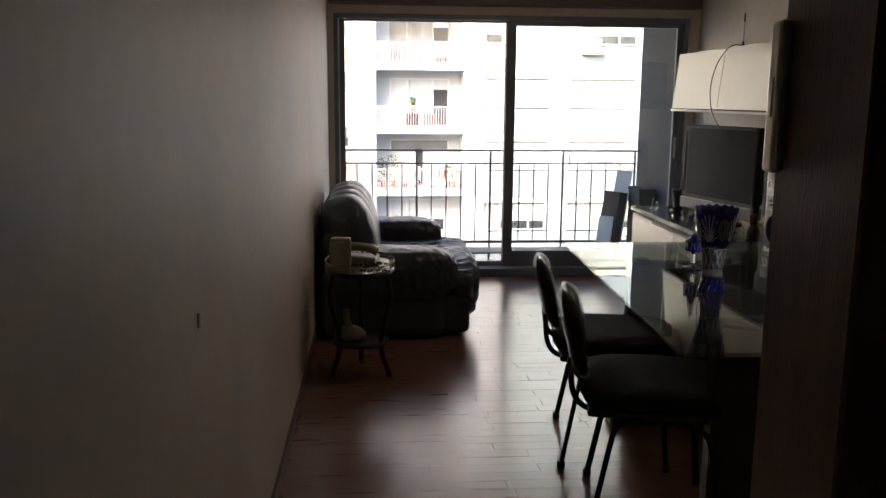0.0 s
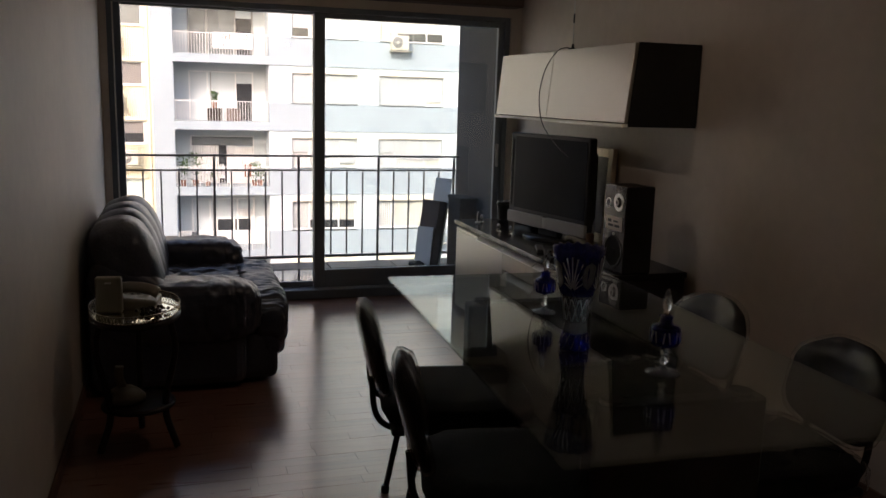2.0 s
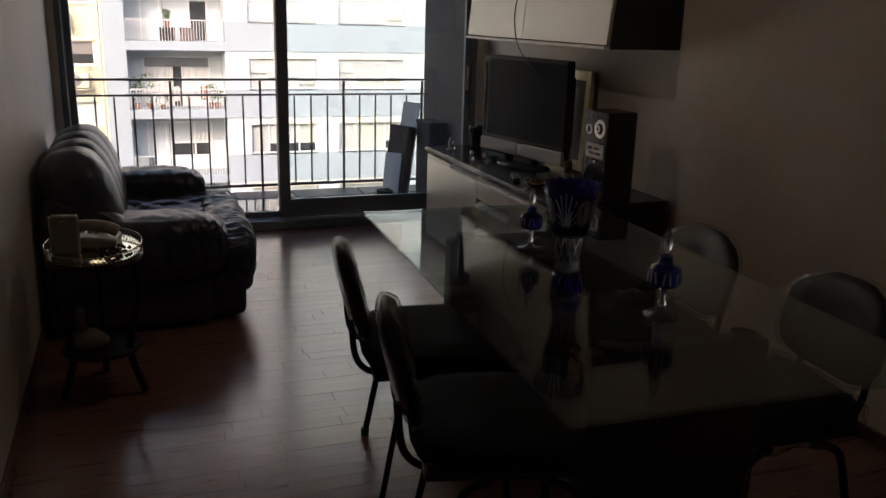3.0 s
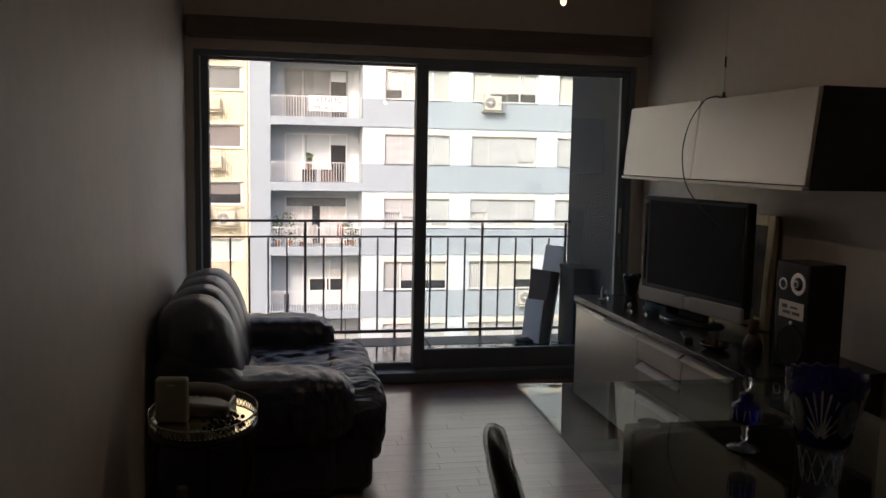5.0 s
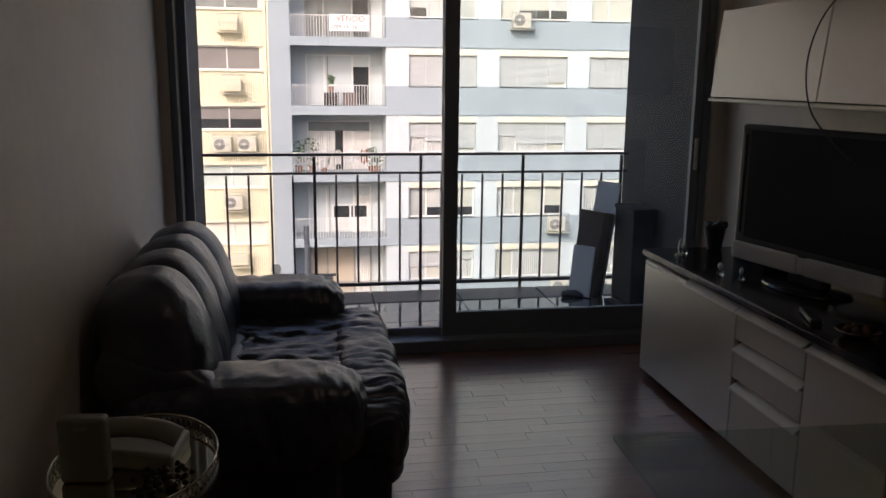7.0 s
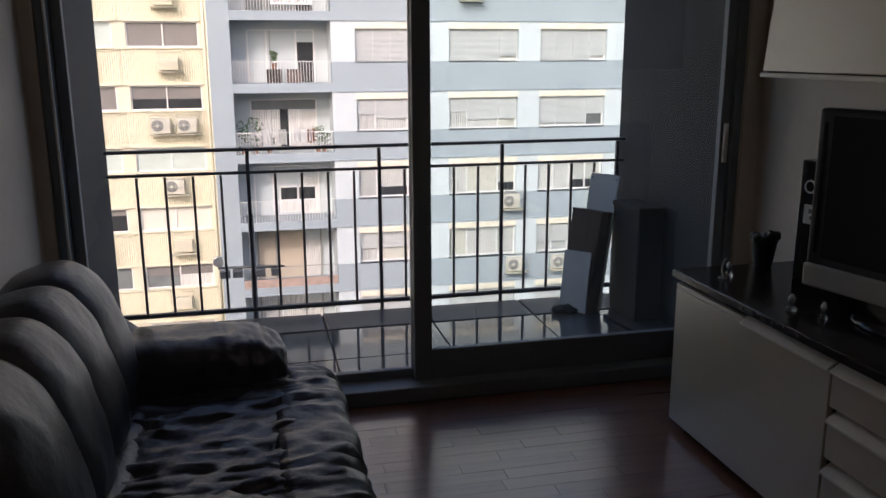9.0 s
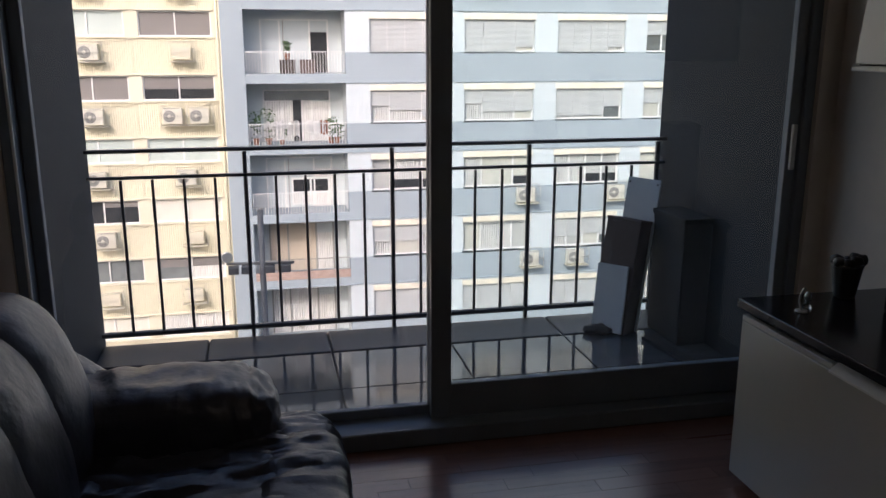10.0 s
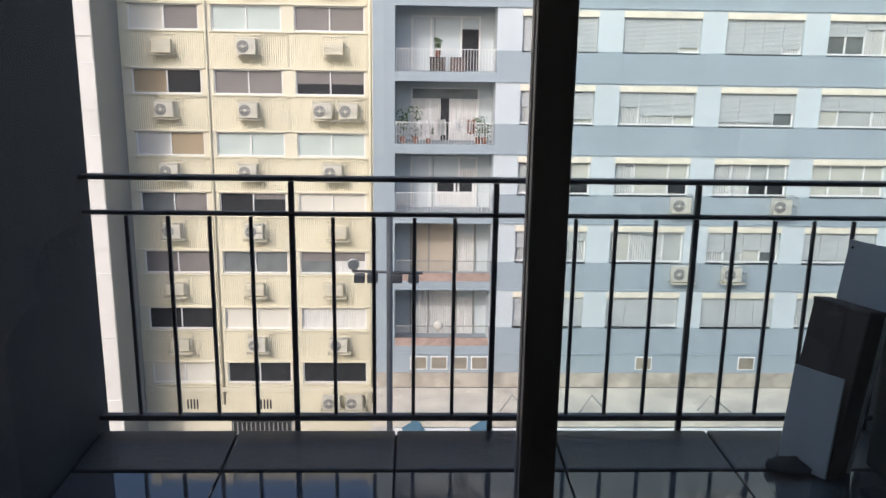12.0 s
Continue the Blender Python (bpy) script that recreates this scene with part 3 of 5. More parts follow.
def balcony_front(parent, z, kind):
    """A recessed balcony: slab edge, bars, rear door and what stands on it."""
    bl = new("balcony")
    bl.parent = parent
    x0, x1 = 0.45, 4.36
    part("balcony_slab", box(x0, BYF, z, x1, BYF + 1.62, z + 0.33, 0.01), BLUE, bl)
    part("balcony_wall", box(x1, BYF + 0.3, z + 0.33, x1 + 0.2, BYF + 1.62, z + STEP), PALE, bl)
    bars = bmesh.new()
    base = z + 0.33
    if kind != "brick":
        for i in range(34):
            x = x0 + 0.06 + i * 0.114
            box(x - 0.009, BYF + 0.05, base, x + 0.009, BYF + 0.07, base + 0.84, bm=bars)
    else:
        bars = bmesh.new()
        for i in range(40):
            x = x0 + 0.06 + i * 0.0965
            box(x - 0.007, BYF + 0.05, base + 0.36, x + 0.007, BYF + 0.065, base + 0.84, bm=bars)
        bw = bmesh.new()
        for r in range(4):
            for i in range(17):
                xa = max(x0, x0 + 0.24 * i - 0.12 * (r % 2))
                box(xa + 0.006, BYF + 0.03, base + 0.085 * r + 0.006, min(x1, x0 + 0.24 * (i + 1) - 0.12 * (r % 2)) - 0.006, BYF + 0.12, base + 0.085 * (r + 1), bm=bw)
        tagged(part("brick_course", bw, BRICK, bl), kind="stuff")
    box(x0, BYF + 0.04, base + 0.84, x1, BYF + 0.085, base + 0.87, bm=bars)
    part("balcony_railing", bars, GREYWALL if kind == "brick" else WHITEFR, bl)
    d = bmesh.new()
    for x in (1.10, 1.86, 3.06, 3.80):
        box(x - 0.035, BYF + 1.54, base, x + 0.035, BYF + 1.60, z + 2.45, bm=d)
    box(1.10, BYF + 1.54, z + 2.40, 3.80, BYF + 1.60, z + 2.46, bm=d)
    part("door_frame", d, GREYWALL if kind in ("brick", "dark") else WHITEFR, bl)
    face = {"shut": PALE, "plants": CURTAIN, "brick": BEIGE if z > -9 else CURTAIN, "dark": PANEGREY, "half": PALE}[kind]
    part("balcony_door", box(1.14, BYF + 1.585, base, 3.03, BYF + 1.61, z + 2.40), face, bl)
    part("door_leaf", box(3.09, BYF + 1.58, base, 3.77, BYF + 1.61, z + 1.95), DARKPANE if kind in ("shut", "dark") else CURTAIN, bl)
    if kind == "plants":
        part("shutter_box", box(1.14, BYF + 1.50, z + 2.02, 3.77, BYF + 1.583, z + 2.40), PANEGREY, bl, "dark roller shutter box")
        part("door_gap", box(2.28, BYF + 1.565, base, 2.62, BYF + 1.583, z + 2.02), DARKPANE, bl, "dark gap between the curtains")
    if kind in ("shut", "half"):
        part("door_seam", box(1.98, BYF + 1.572, base, 2.02, BYF + 1.583, z + 2.40), GREYWALL, bl)
    if kind == "half":
        ow = part("open_window", box(2.1, BYF + 1.56, base + 0.10, 3.72, BYF + 1.583, base + 1.25), WHITEFR, bl, "white framed window")
        for xa in (2.18, 2.95):
            part("pane", box(xa, BYF + 1.55, base + 0.66, xa + 0.68, BYF + 1.559, base + 1.17), DARKPANE, ow)
            part("pane", box(xa, BYF + 1.55, base + 0.16, xa + 0.68, BYF + 1.559, base + 0.60), CURTAIN, ow)
    return bl


def pot_plant(x, y, z, h, seed, group="balcony plants", spread=0.35):
    rnd = random.Random(seed)
    p = thing("potted_plant", "small leafy plant in a clay pot on the balcony", "plant", (x, y, z), group=group)
    part("pot", lathe([(0.09, 0), (0.13, 0.24), (0.14, 0.25), (0.12, 0.25)], 12), TERRA, p)
    lv = bmesh.new()
    for i in range(70):
        a, r, zz = rnd.uniform(0, 6.28), spread * rnd.random() ** 0.6, 0.25 + h * rnd.random() ** 0.8
        m = Matrix.Translation((r * math.cos(a), r * math.sin(a) * 0.6, zz)) @ pose(0, 0, 0, rnd.uniform(-60, 60), rnd.uniform(-60, 60), rnd.uniform(0, 360))
        q = [lv.verts.new(m @ Vector(c)) for c in ((-0.02, 0, 0), (0, -0.045, 0.01), (0.13, 0, 0.0), (0, 0.045, 0.01))]
        lv.faces.new(q)
    part("leaves", lv, LEAF, p)
    return p


kinds = ["dark", "dark", "shut", "plants", "half", "brick", "brick", "shut", "dark", "half", "shut"]
shut = [[0.3, 0.3, 0.1, 0.5, 0.2], [0.0, 0.05, 0.1, 0.6, 0.3], [1, 1, 1, 0.45, 1], [0.85, 0.9, 0.88, 0.5, 0.7], [0.0, 0.0, 0.0, 0.0, 0.3],
        [0.55, 0.1, 0.65, 0.9, 0.4], [1, 1, 1, 0.5, 1],
        [0.4, 1, 0.2, 0.5, 0.2], [1, 0.3, 0.8, 0.5, 0.2], [0.2, 0.6, 0.1, 1, 0.2], [1, 1, 0.4, 0.5, 0.3]]
for li, z in enumerate(levels):
    part("spandrel", box(4.36, BYF, z, X1, BYF + 0.3, z + 1.17, 0.01), BLUE, bld)
    part("drip_edge", box(0.45, BYF - 0.04, z - 0.03, X1, BYF + 0.1, z + 0.03), BLUE, bld)
    xs = [4.36, 5.33] + [v for k in range(6) for v in (8.24 + 4.0 * k, 9.22 + 4.0 * k)]
    for k in range(0, len(xs) - 1, 2):
        if xs[k + 1] < X1:
            part("pier", box(xs[k], BYF + 0.02, z + 1.17, xs[k + 1], BYF + 0.3, z + STEP), PALE, bld)
    for k in range(5):
        x0 = 5.33 + 4.0 * k if k == 0 else 9.22 + 4.0 * (k - 1)
        x1 = 8.24 + 4.0 * k
        street_window(bld, x0, x1, z + 1.17, z + STEP - 0.10, BYF + 0.06, shut[li][k], li * 10 + k)
        part("lintel", box(x0, BYF + 0.02, z + STEP - 0.10, x1, BYF + 0.3, z + STEP), PALE, bld)
    balcony_front(bld, z, kinds[li])
bz = levels[6]
part("basement_wall", box(0.45, BYF + 0.02, bz - 0.85, X1, BYF + 0.3, bz - 0.03), BLUE, bld)
for x in (1.1, 1.95, 2.8, 3.65, 10.6, 15.0, 19.2):
    v = part("vent", box(x, BYF - 0.01, bz - 0.72, x + 0.72, BYF + 0.03, bz - 0.12, 0.01), WHITEFR, bld)
    part("louvre", box(x + 0.05, BYF - 0.02, bz - 0.67, x + 0.67, BYF - 0.005, bz - 0.17), VENT, v, "tan louvred grille")
part("plinth", box(-0.4, BYF - 0.03, bz - 1.5, X1, BYF + 0.3, bz - 0.85), ROUGHCONC, bld, "rough stained concrete plinth")
# plants and washing on the third balcony
pz = SLAB0 - STEP * 2 + 0.335
for i, (x, h, s) in enumerate(((0.75, 1.1, 0.3), (1.25, 1.2, 0.4), (1.75, 0.5, 0.25), (3.75, 0.8, 0.35), (4.0, 0.55, 0.25))):
    pot_plant(x, BYF + 0.42, pz, h, 50 + i, spread=s)
for i, (x, w, h, c) in enumerate(((1.5, 0.35, 0.75, SIGNWHITE), (2.05, 0.4, 0.6, CURTAIN), (2.75, 0.75, 0.5, SIGNWHITE), (3.3, 0.3, 0.55, TERRA))):
    cl = bmesh.new()
    for k in range(9):
        xx = x + w * k / 8
        dy = 0.04 * math.sin(k * 1.9 + i)
        for zz in (pz + 0.95 - h, pz + 0.95):
            cl.verts.new((xx, BYF + 0.22 + dy, zz + 0.03 * math.sin(k * 1.3)))
    cl.verts.ensure_lookup_table()
    for k in range(8):
        cl.faces.new([cl.verts[j] for j in (2 * k, 2 * k + 2, 2 * k + 3, 2 * k + 1)])
    bmesh.ops.solidify(cl, geom=cl.faces[:], thickness=0.012)
    solid("washing", cl, c, "cloth hung out to dry on the balcony", "laundry", group="laundry")
# chairs and plant on the second balcony
bz2 = SLAB0 - STEP + 0.335
for x, c in ((2.1, DARKWOOD), (2.9, CARD)):
    ch = thing("balcony_chest", "small wooden box standing on the balcony", "box", (x, BYF + 0.6, bz2), group="balcony boxes")
    part("body", box(-0.3, -0.2, 0, 0.3, 0.2, 0.5, 0.01), c, ch)
    part("lid", box(-0.32, -0.22, 0.5, 0.32, 0.22, 0.54, 0.008), DARKWOOD, ch)
pot_plant(2.1, BYF + 0.6, bz2 + 0.54, 0.45, 81, spread=0.14)

# sale banner on the fourth balcony
zb = SLAB0 + 0.33
ban = thing("sale_banner", "white sale banner with red and grey lettering tied to balcony bars", "banner", (2.05, BYF + 0.0, zb + 0.24))
part("sheet", box(0, 0, 0, 1.62, 0.02, 0.66), SIGNWHITE, ban)


def lettering(parent, text, size, x, y, z, material, rx=90, rz=0, name="lettering"):
    cu = bpy.data.curves.new(name, "FONT")
    cu.body, cu.size, cu.extrude = text, size, 0.004
    ob = new(name, cu)
    me = bpy.data.meshes.new_from_object(ob.evaluated_get(bpy.context.evaluated_depsgraph_get()))
    bpy.data.objects.remove(ob)
    me.materials.append(material)
    o = new(name, me)
    o.parent = parent
    o.matrix_basis = pose(x, y, z, rx, 0, rz)
    return o


lettering(ban, "VENDO", 0.34, 0.28, -0.008, 0.38, SIGNRED)
lettering(ban, "099 16 36 17", 0.26, 0.10, -0.008, 0.07, SIGNGREY)


# outdoor air-conditioner units
def ac_unit(name, covered, w=0.82, h=0.62, d=0.36):
    a = thing(name, "empty pale wire cage with a cover panel on the wall" if covered else "white outdoor air-conditioner unit in a wire cage", "air conditioner",
              group="outdoor air conditioners")
    if covered:
        part("cover_panel", box(-w / 2 + 0.03, -d + 0.06, 0.02, w / 2 - 0.03, -0.02, h - 0.08, 0.02, 2), CREAM, a, "cream metal cover")
        lv = bmesh.new()
        for i in range(4):
            box(-w / 2 + 0.08, -d + 0.045, 0.08 + 0.11 * i, w / 2 - 0.08, -d + 0.062, 0.11 + 0.11 * i, bm=lv)
        part("louvre", lv, ACWHITE, a)
    else:
        part("casing", box(-w / 2, -d, 0, w / 2 - 0.06, -0.02, h, 0.02, 2), ACWHITE, a)
        part("side_cover", box(w / 2 - 0.30, -d - 0.008, 0.05, w / 2 - 0.08, -d, h - 0.05, 0.004), ACWHITE, a)
        t = lathe([(0.235, 0), (0.235, 0.012), (0.20, 0.014), (0.05, 0.014)], 24, m=pose(-0.15, -d + 0.002, h / 2, 90, 0, 0))
        part("fan_grille", t, ACGREY, a, "dark round fan grille")
        part("hub", lathe([(0.07, 0), (0.06, 0.012)], 12, m=pose(-0.15, -d - 0.012, h / 2, 90, 0, 0)), ACWHITE, a)
    cg, x0, x1, y0, z1 = bmesh.new(), -w / 2 - 0.06, w / 2 + 0.12, -d - 0.10, h + 0.06
    for x in (x0, x1):
        for p, q in (((x, y0, -0.06), (x, y0, z1)), ((x, y0, z1), (x, 0, z1 + 0.05)), ((x, y0, -0.06), (x, 0, -0.06)), ((x, y0, h / 2), (x, 0, h / 2))):
            tube([p, q], 0.014, 4, bm=cg)
    for y, z in ((y0, -0.06), (y0, h / 2), (y0, z1), (-0.02, z1 + 0.05), (-0.02, -0.06)):
        tube([(x0, y, z), (x1, y, z)], 0.014, 4, bm=cg)
    for i in range(1, 6):
        x = x0 + (x1 - x0) * i / 6
        tube([(x, y0, -0.06), (x, y0, z1)], 0.006, 4, bm=cg)
    part("cage", cg, CAGE, a, "thin wire cage")
    part("shelf", box(x0, y0, -0.085, x1, 0, -0.06), CREAM, a)
    return a


ac_a, ac_b = ac_unit("air_conditioner", False), ac_unit("air_conditioner", True)
spots = []
for x, z in ((10.1, 3.50), (11.95, -5.20), (16.05, -5.22), (12.2, -8.05), (14.3, -8.05)):
    spots.append((x, BYF, z, False))

# cream office building with ribbed spandrels
YF, YSTEP, YTOP = 40.5, 2.53, 2.65
yel = thing("office_building", "cream office building with ribbed panels, window rows and wall air conditioners", "building")
bays = ((-10.24, -7.45), (-6.95, -4.16), (-3.64, -0.82))
part("rear_wall", box(-10.62, YF + 0.42, -18.5, -0.42, YF + 0.6, 18.5), CREAM, yel)
for x0, x1 in ((-10.62, -10.24), (-7.45, -6.95), (-4.16, -3.64), (-0.82, -0.41)):
    part("pier", box(x0, YF + 0.03, -16.0, x1, YF + 0.42, 18.5), CREAM, yel)
for x in (-7.18, -0.60, -0.48):
    part("downpipe", tube([(x, YF - 0.03, -14.5), (x, YF - 0.03, 12)], 0.05, 8), CREAM, yel)
rnd = random.Random(7)
cover = ["BAB", "AAD", "AAA", "AAB", "BBB", "BAA", "BAA", "AAA"]
PANES = {0: ((PALEBLIND, BLIND), (GREENPANE, GREENPANE), (BLIND, BLIND)),
         1: ((TANBLIND, DARKPANE), (BLIND, BLIND), (DARKPANE, DARKPANE)),
         2: ((SHEER, TANBLIND), (GREENPANE, GREENPANE), (GREENPANE, GREENPANE)),
         3: ((PANEGREY, BLIND), (DARKPANE, DARKPANE), (PALEBLIND, PALEBLIND)),
         4: ((BLIND, BLIND), (PANEGREY, PANEGREY), (PANEGREY, CURTAIN)),
         5: ((DARKPANE, DARKPANE), (PALEBLIND, PALEBLIND), (CURTAIN, CURTAIN)),
         6: ((PALEBLIND, PALEBLIND), (DARKPANE, DARKPANE), (DARKPANE, DARKPANE))}
DRAWN = {(1, 2): 0.45, (3, 1): 0.7, (4, 2): 0.55}        # blinds let down to this height
for k in range(-6, 7):
    zt = YTOP - YSTEP * k
    for bi, (x0, x1) in enumerate(bays):
        w = new("window")
        w.parent = yel
        w.matrix_basis = pose(x0, YF + 0.10, zt - 1.0)
        W = x1 - x0
        f = box(0, 0, 0, W, 0.08, 0.05)
        box(0, 0, 0.94, W, 0.08, 1.0, bm=f)
        for c in (0.0, 0.5, 1.0):
            x = min(max(c * W, 0.025), W - 0.025)
            box(x - 0.025, 0, 0.05, x + 0.025, 0.08, 0.94, bm=f)
        part("window_frame", f, WHITEFR, w)
        part("window_sill", box(-0.03, -0.18, -0.07, W + 0.03, 0.0, 0.0, 0.008), CREAM, w)
        part("lintel", box(-0.03, -0.16, 1.0, W + 0.03, 0.0, 1.06, 0.008), CREAM, w)
        for h in (0, 1):
            pick = rnd.random()
            mt = PANEGREY if pick < 0.35 else BLIND if pick < 0.68 else CURTAIN
            if k in PANES:
                part("pane", box(h * W / 2 + 0.03, 0.05, 0.05, (h + 1) * W / 2 - 0.03, 0.07, 0.94), PANES[k][bi][h], w)
                if (k, bi) in DRAWN and (k != 3 or h == 1):
                    part("blind", box(h * W / 2 + 0.04, 0.038, DRAWN[k, bi], (h + 1) * W / 2 - 0.04, 0.048, 0.94), BLIND, w)
                continue
            part("pane", box(h * W / 2 + 0.03, 0.05, 0.05, (h + 1) * W / 2 - 0.03, 0.07, 0.94), PANEGREY if mt is CURTAIN and rnd.random() < 0.3 else mt, w)
            if pick > 0.25 and mt is PANEGREY:
                part("blind", box(h * W / 2 + 0.04, 0.038, 0.55, (h + 1) * W / 2 - 0.04, 0.048, 0.94), BLIND, w)
        xl, xr = ((-10.60, -7.27), (-7.09, -3.91), (-3.89, -0.74))[bi]
        lo, hi = zt - YSTEP + 0.07, zt - 1.07
        part("spandrel", box(xl, YF, lo, xr, YF + 0.3, hi), YELLOW, yel)
        lg = box(xl, YF - 0.05, hi - 0.01, xr, YF, hi + 0.05)
        box(xl, YF - 0.04, lo - 0.05, xr, YF, lo + 0.02, bm=lg)
        part("spandrel_ledge", lg, CREAM, yel)
        code = cover[min(max(k, 0), 7)][bi]
        if -3 < k < 6:
            ax, az = (x0 + x1) / 2 + (-0.05, 0.0, 0.15)[bi] + rnd.uniform(-0.1, 0.1), zt - 1.0 - 0.92
            for dx in ((-0.52, 0.52) if code == "D" else (0,)):
                spots.append((ax + dx, YF - 0.02, az, code == "B"))
            if code != "B":
                sag = [(ax + 0.35, YF - 0.06, az + 0.5), (ax + 0.75, YF - 0.07, az + 0.78), (ax + 1.1, YF - 0.07, az + 0.70 + 0.1 * rnd.random()), (xr - 0.02, YF - 0.07, az + 0.84)]
                part("cable", tube(smooth_path(sag, 4), 0.016, 5), CREAM, yel)
part("ledge", box(-10.62, YF - 0.1, -13.9, -0.42, YF + 0.3, -13.7), CREAM, yel)
part("ground_wall", box(-10.62, YF + 0.02, -18.5, -0.42, YF + 0.42, -13.9), CREAM, yel)
for x in (-8.82, -8.68, -8.54, -8.40, -5.58, -5.44, -5.30, -5.16):
    part("wall_slot", box(x, YF - 0.012, -14.75, x + 0.07, YF + 0.04, -14.3), DARKPANE, yel)
gt = part("gateway", box(-6.9, YF - 0.015, -18.4, -4.2, YF + 0.02, -15.35), DARKPANE, yel, "dark barred gateway")
for i in range(14):
    part("gate_bar", box(-6.85 + 0.2 * i, YF - 0.05, -18.4, -6.81 + 0.2 * i, YF - 0.015, -15.40), GREYWALL, gt)
for x, z in ((-2.35, -14.65), (-1.35, -14.65)):
    spots.append((x, YF, z, False))
for n, (x, y, z, c) in enumerate(spots):
    src = ac_b if c else ac_a
    m = Matrix.Translation((x, y, z))
    if src.get("placed"):
        copy_thing(src, m)
    else:
        src.matrix_basis = m
        src["placed"] = 1
for src in (ac_a, ac_b):
    del src["placed"]
for o in list(scene.objects):
    if "placed" in o:
        del o["placed"]

# white house beyond, with a grey side wall
wh = thing("white_building", "white rendered building with a plain grey side wall", "building")
part("side_wall", box(-10.69, 37.72, -18.5, -10.63, 50, 14), GREYWALL, wh, "plain grey side wall")
part("front_wall", box(-30, 38.0, -18.5, -10.69, 38.3, 14), BLIND, wh, "dark window bands")
for k in range(-2, 7):
    part("spandrel", box(-30, 37.7, 0.4 - 2.7 * k - 1.75, -10.66, 38.0, 0.4 - 2.7 * k, 0.01), WHITEWALL, wh)
    for j in range(4):
        part("pier", box(-11.55 - 4 * j, 37.75, 0.4 - 2.7 * k, -10.69 - 4 * j, 38.0, 0.95 + 0.4 - 2.7 * k), WHITEWALL, wh)

# low annex in front of the blue building, with its sign band
pod = thing("low_annex", "low weathered concrete annex with a flat roof and sign band", "building")
part("roof", box(-0.4, 35.3, -13.0, X1, BYF - 0.03, -12.85), CONC, pod, "stained flat concrete roof")
part("front_wall", box(-0.4, 35.35, -18.5, X1, 35.6, -13.0), WHITEWALL, pod)
part("parapet", box(-0.4, 35.2, -13.06, X1, 35.35, -12.80, 0.01), CONC, pod)
part("sign_band", box(0.5, 35.1, -13.95, 20, 35.2, -13.10, 0.01), SIGNWHITE, pod)
lg = bmesh.new()
for i in range(6):
    x = 8.3 + 0.72 * i
    box(x, 35.08, -13.72, x + 0.52, 35.1, -13.22, 0.008, bm=lg)
part("sign_shape", lg, SIGNGREY, pod, "plain dark grey bars")
sg = bmesh.new()
for x in (1.6, 4.2):
    box(0, 0, 0, 0.7, 0.02, 1.4, bm=sg, m=Matrix.Translation((x, 35.07, -14.2)) @ pose(0, 0, 0, 0, -35, 0))
part("sign_stripe", sg, SIGNTEAL, pod, "slanted teal stripe")
for x, dx in ((4.7, 0.5), (12.6, 0.6), (8.9, -0.5), (16.5, 0.6)):
    w = tube([(x, 36.2, -12.85), (x + dx, 36.5, -12.3), (x + 2.2 * dx, 36.0, -12.85)], 0.03, 6)
    solid("bent_pipe", w, GREYWALL, "bent thin grey pipe on the annex roof", "pipe", group="roof pipes")

# street mast with cross arm
mast = thing("street_mast", "tall grey steel street mast with lamps on a cross arm", "street lamp", (0.83, 19.0, -18.5))
part("pole", tube([(0, 0, 0), (0, 0, 17.1)], 0.052, 10), MASTGREY, mast)
part("cross_arm", tube([(-0.62, 0, 16.15), (0.55, 0, 16.12)], 0.025, 8), MASTGREY, mast)
for x in (-0.50, -0.28, 0.12, 0.40):
    part("floodlight", box(x - 0.09, -0.08, 15.96, x + 0.09, 0.08, 16.10, 0.02, 2), MASTGREY, mast)
part("mirror", lathe([(0.085, 0), (0.10, 0.02), (0.085, 0.035)], 16, m=pose(-0.60, -0.02, 16.28, 90, 0, 0)), METAL, mast)

dsh = thing("satellite_dish", "small white satellite dish fixed to a balcony railing", "satellite dish", (2.25, BYF - 0.05, levels[6] + 1.25))
part("dish", lathe([(0.02, 0.05), (0.12, 0.035), (0.20, 0.0), (0.205, 0.005), (0.12, 0.045), (0.02, 0.06)], 24, m=pose(0, 0, 0, 90, 0, 0)), ACWHITE, dsh)
part("arm", tube([(0, 0.0, -0.15), (0, -0.25, -0.05)], 0.015, 6), GREYWALL, dsh)
part("mount", tube([(0, 0.03, 0), (0, 0.09, -0.12), (0, 0.11, -0.35)], 0.02, 6), GREYWALL, dsh)

# ---------------------------------------------------------------- low cabinet and what stands on it
uni = thing("low_cabinet", "low cream lacquered cabinet with black top and pale lip handles", "cabinet")
cb = box(2.385, 4.735, 0.03, 2.94, 6.62, 0.597, 0.003)
part("carcass", cb, BLACKLAM, uni, "black laminate carcass")
part("plinth", box(2.42, 4.77, 0, 2.92, 6.58, 0.03), BLACKLAM, uni)
part("worktop", box(2.350, 4.725, 0.598, 2.945, 6.64, 0.627, 0.004, 2), BLACKLAM, uni, "glossy black top")


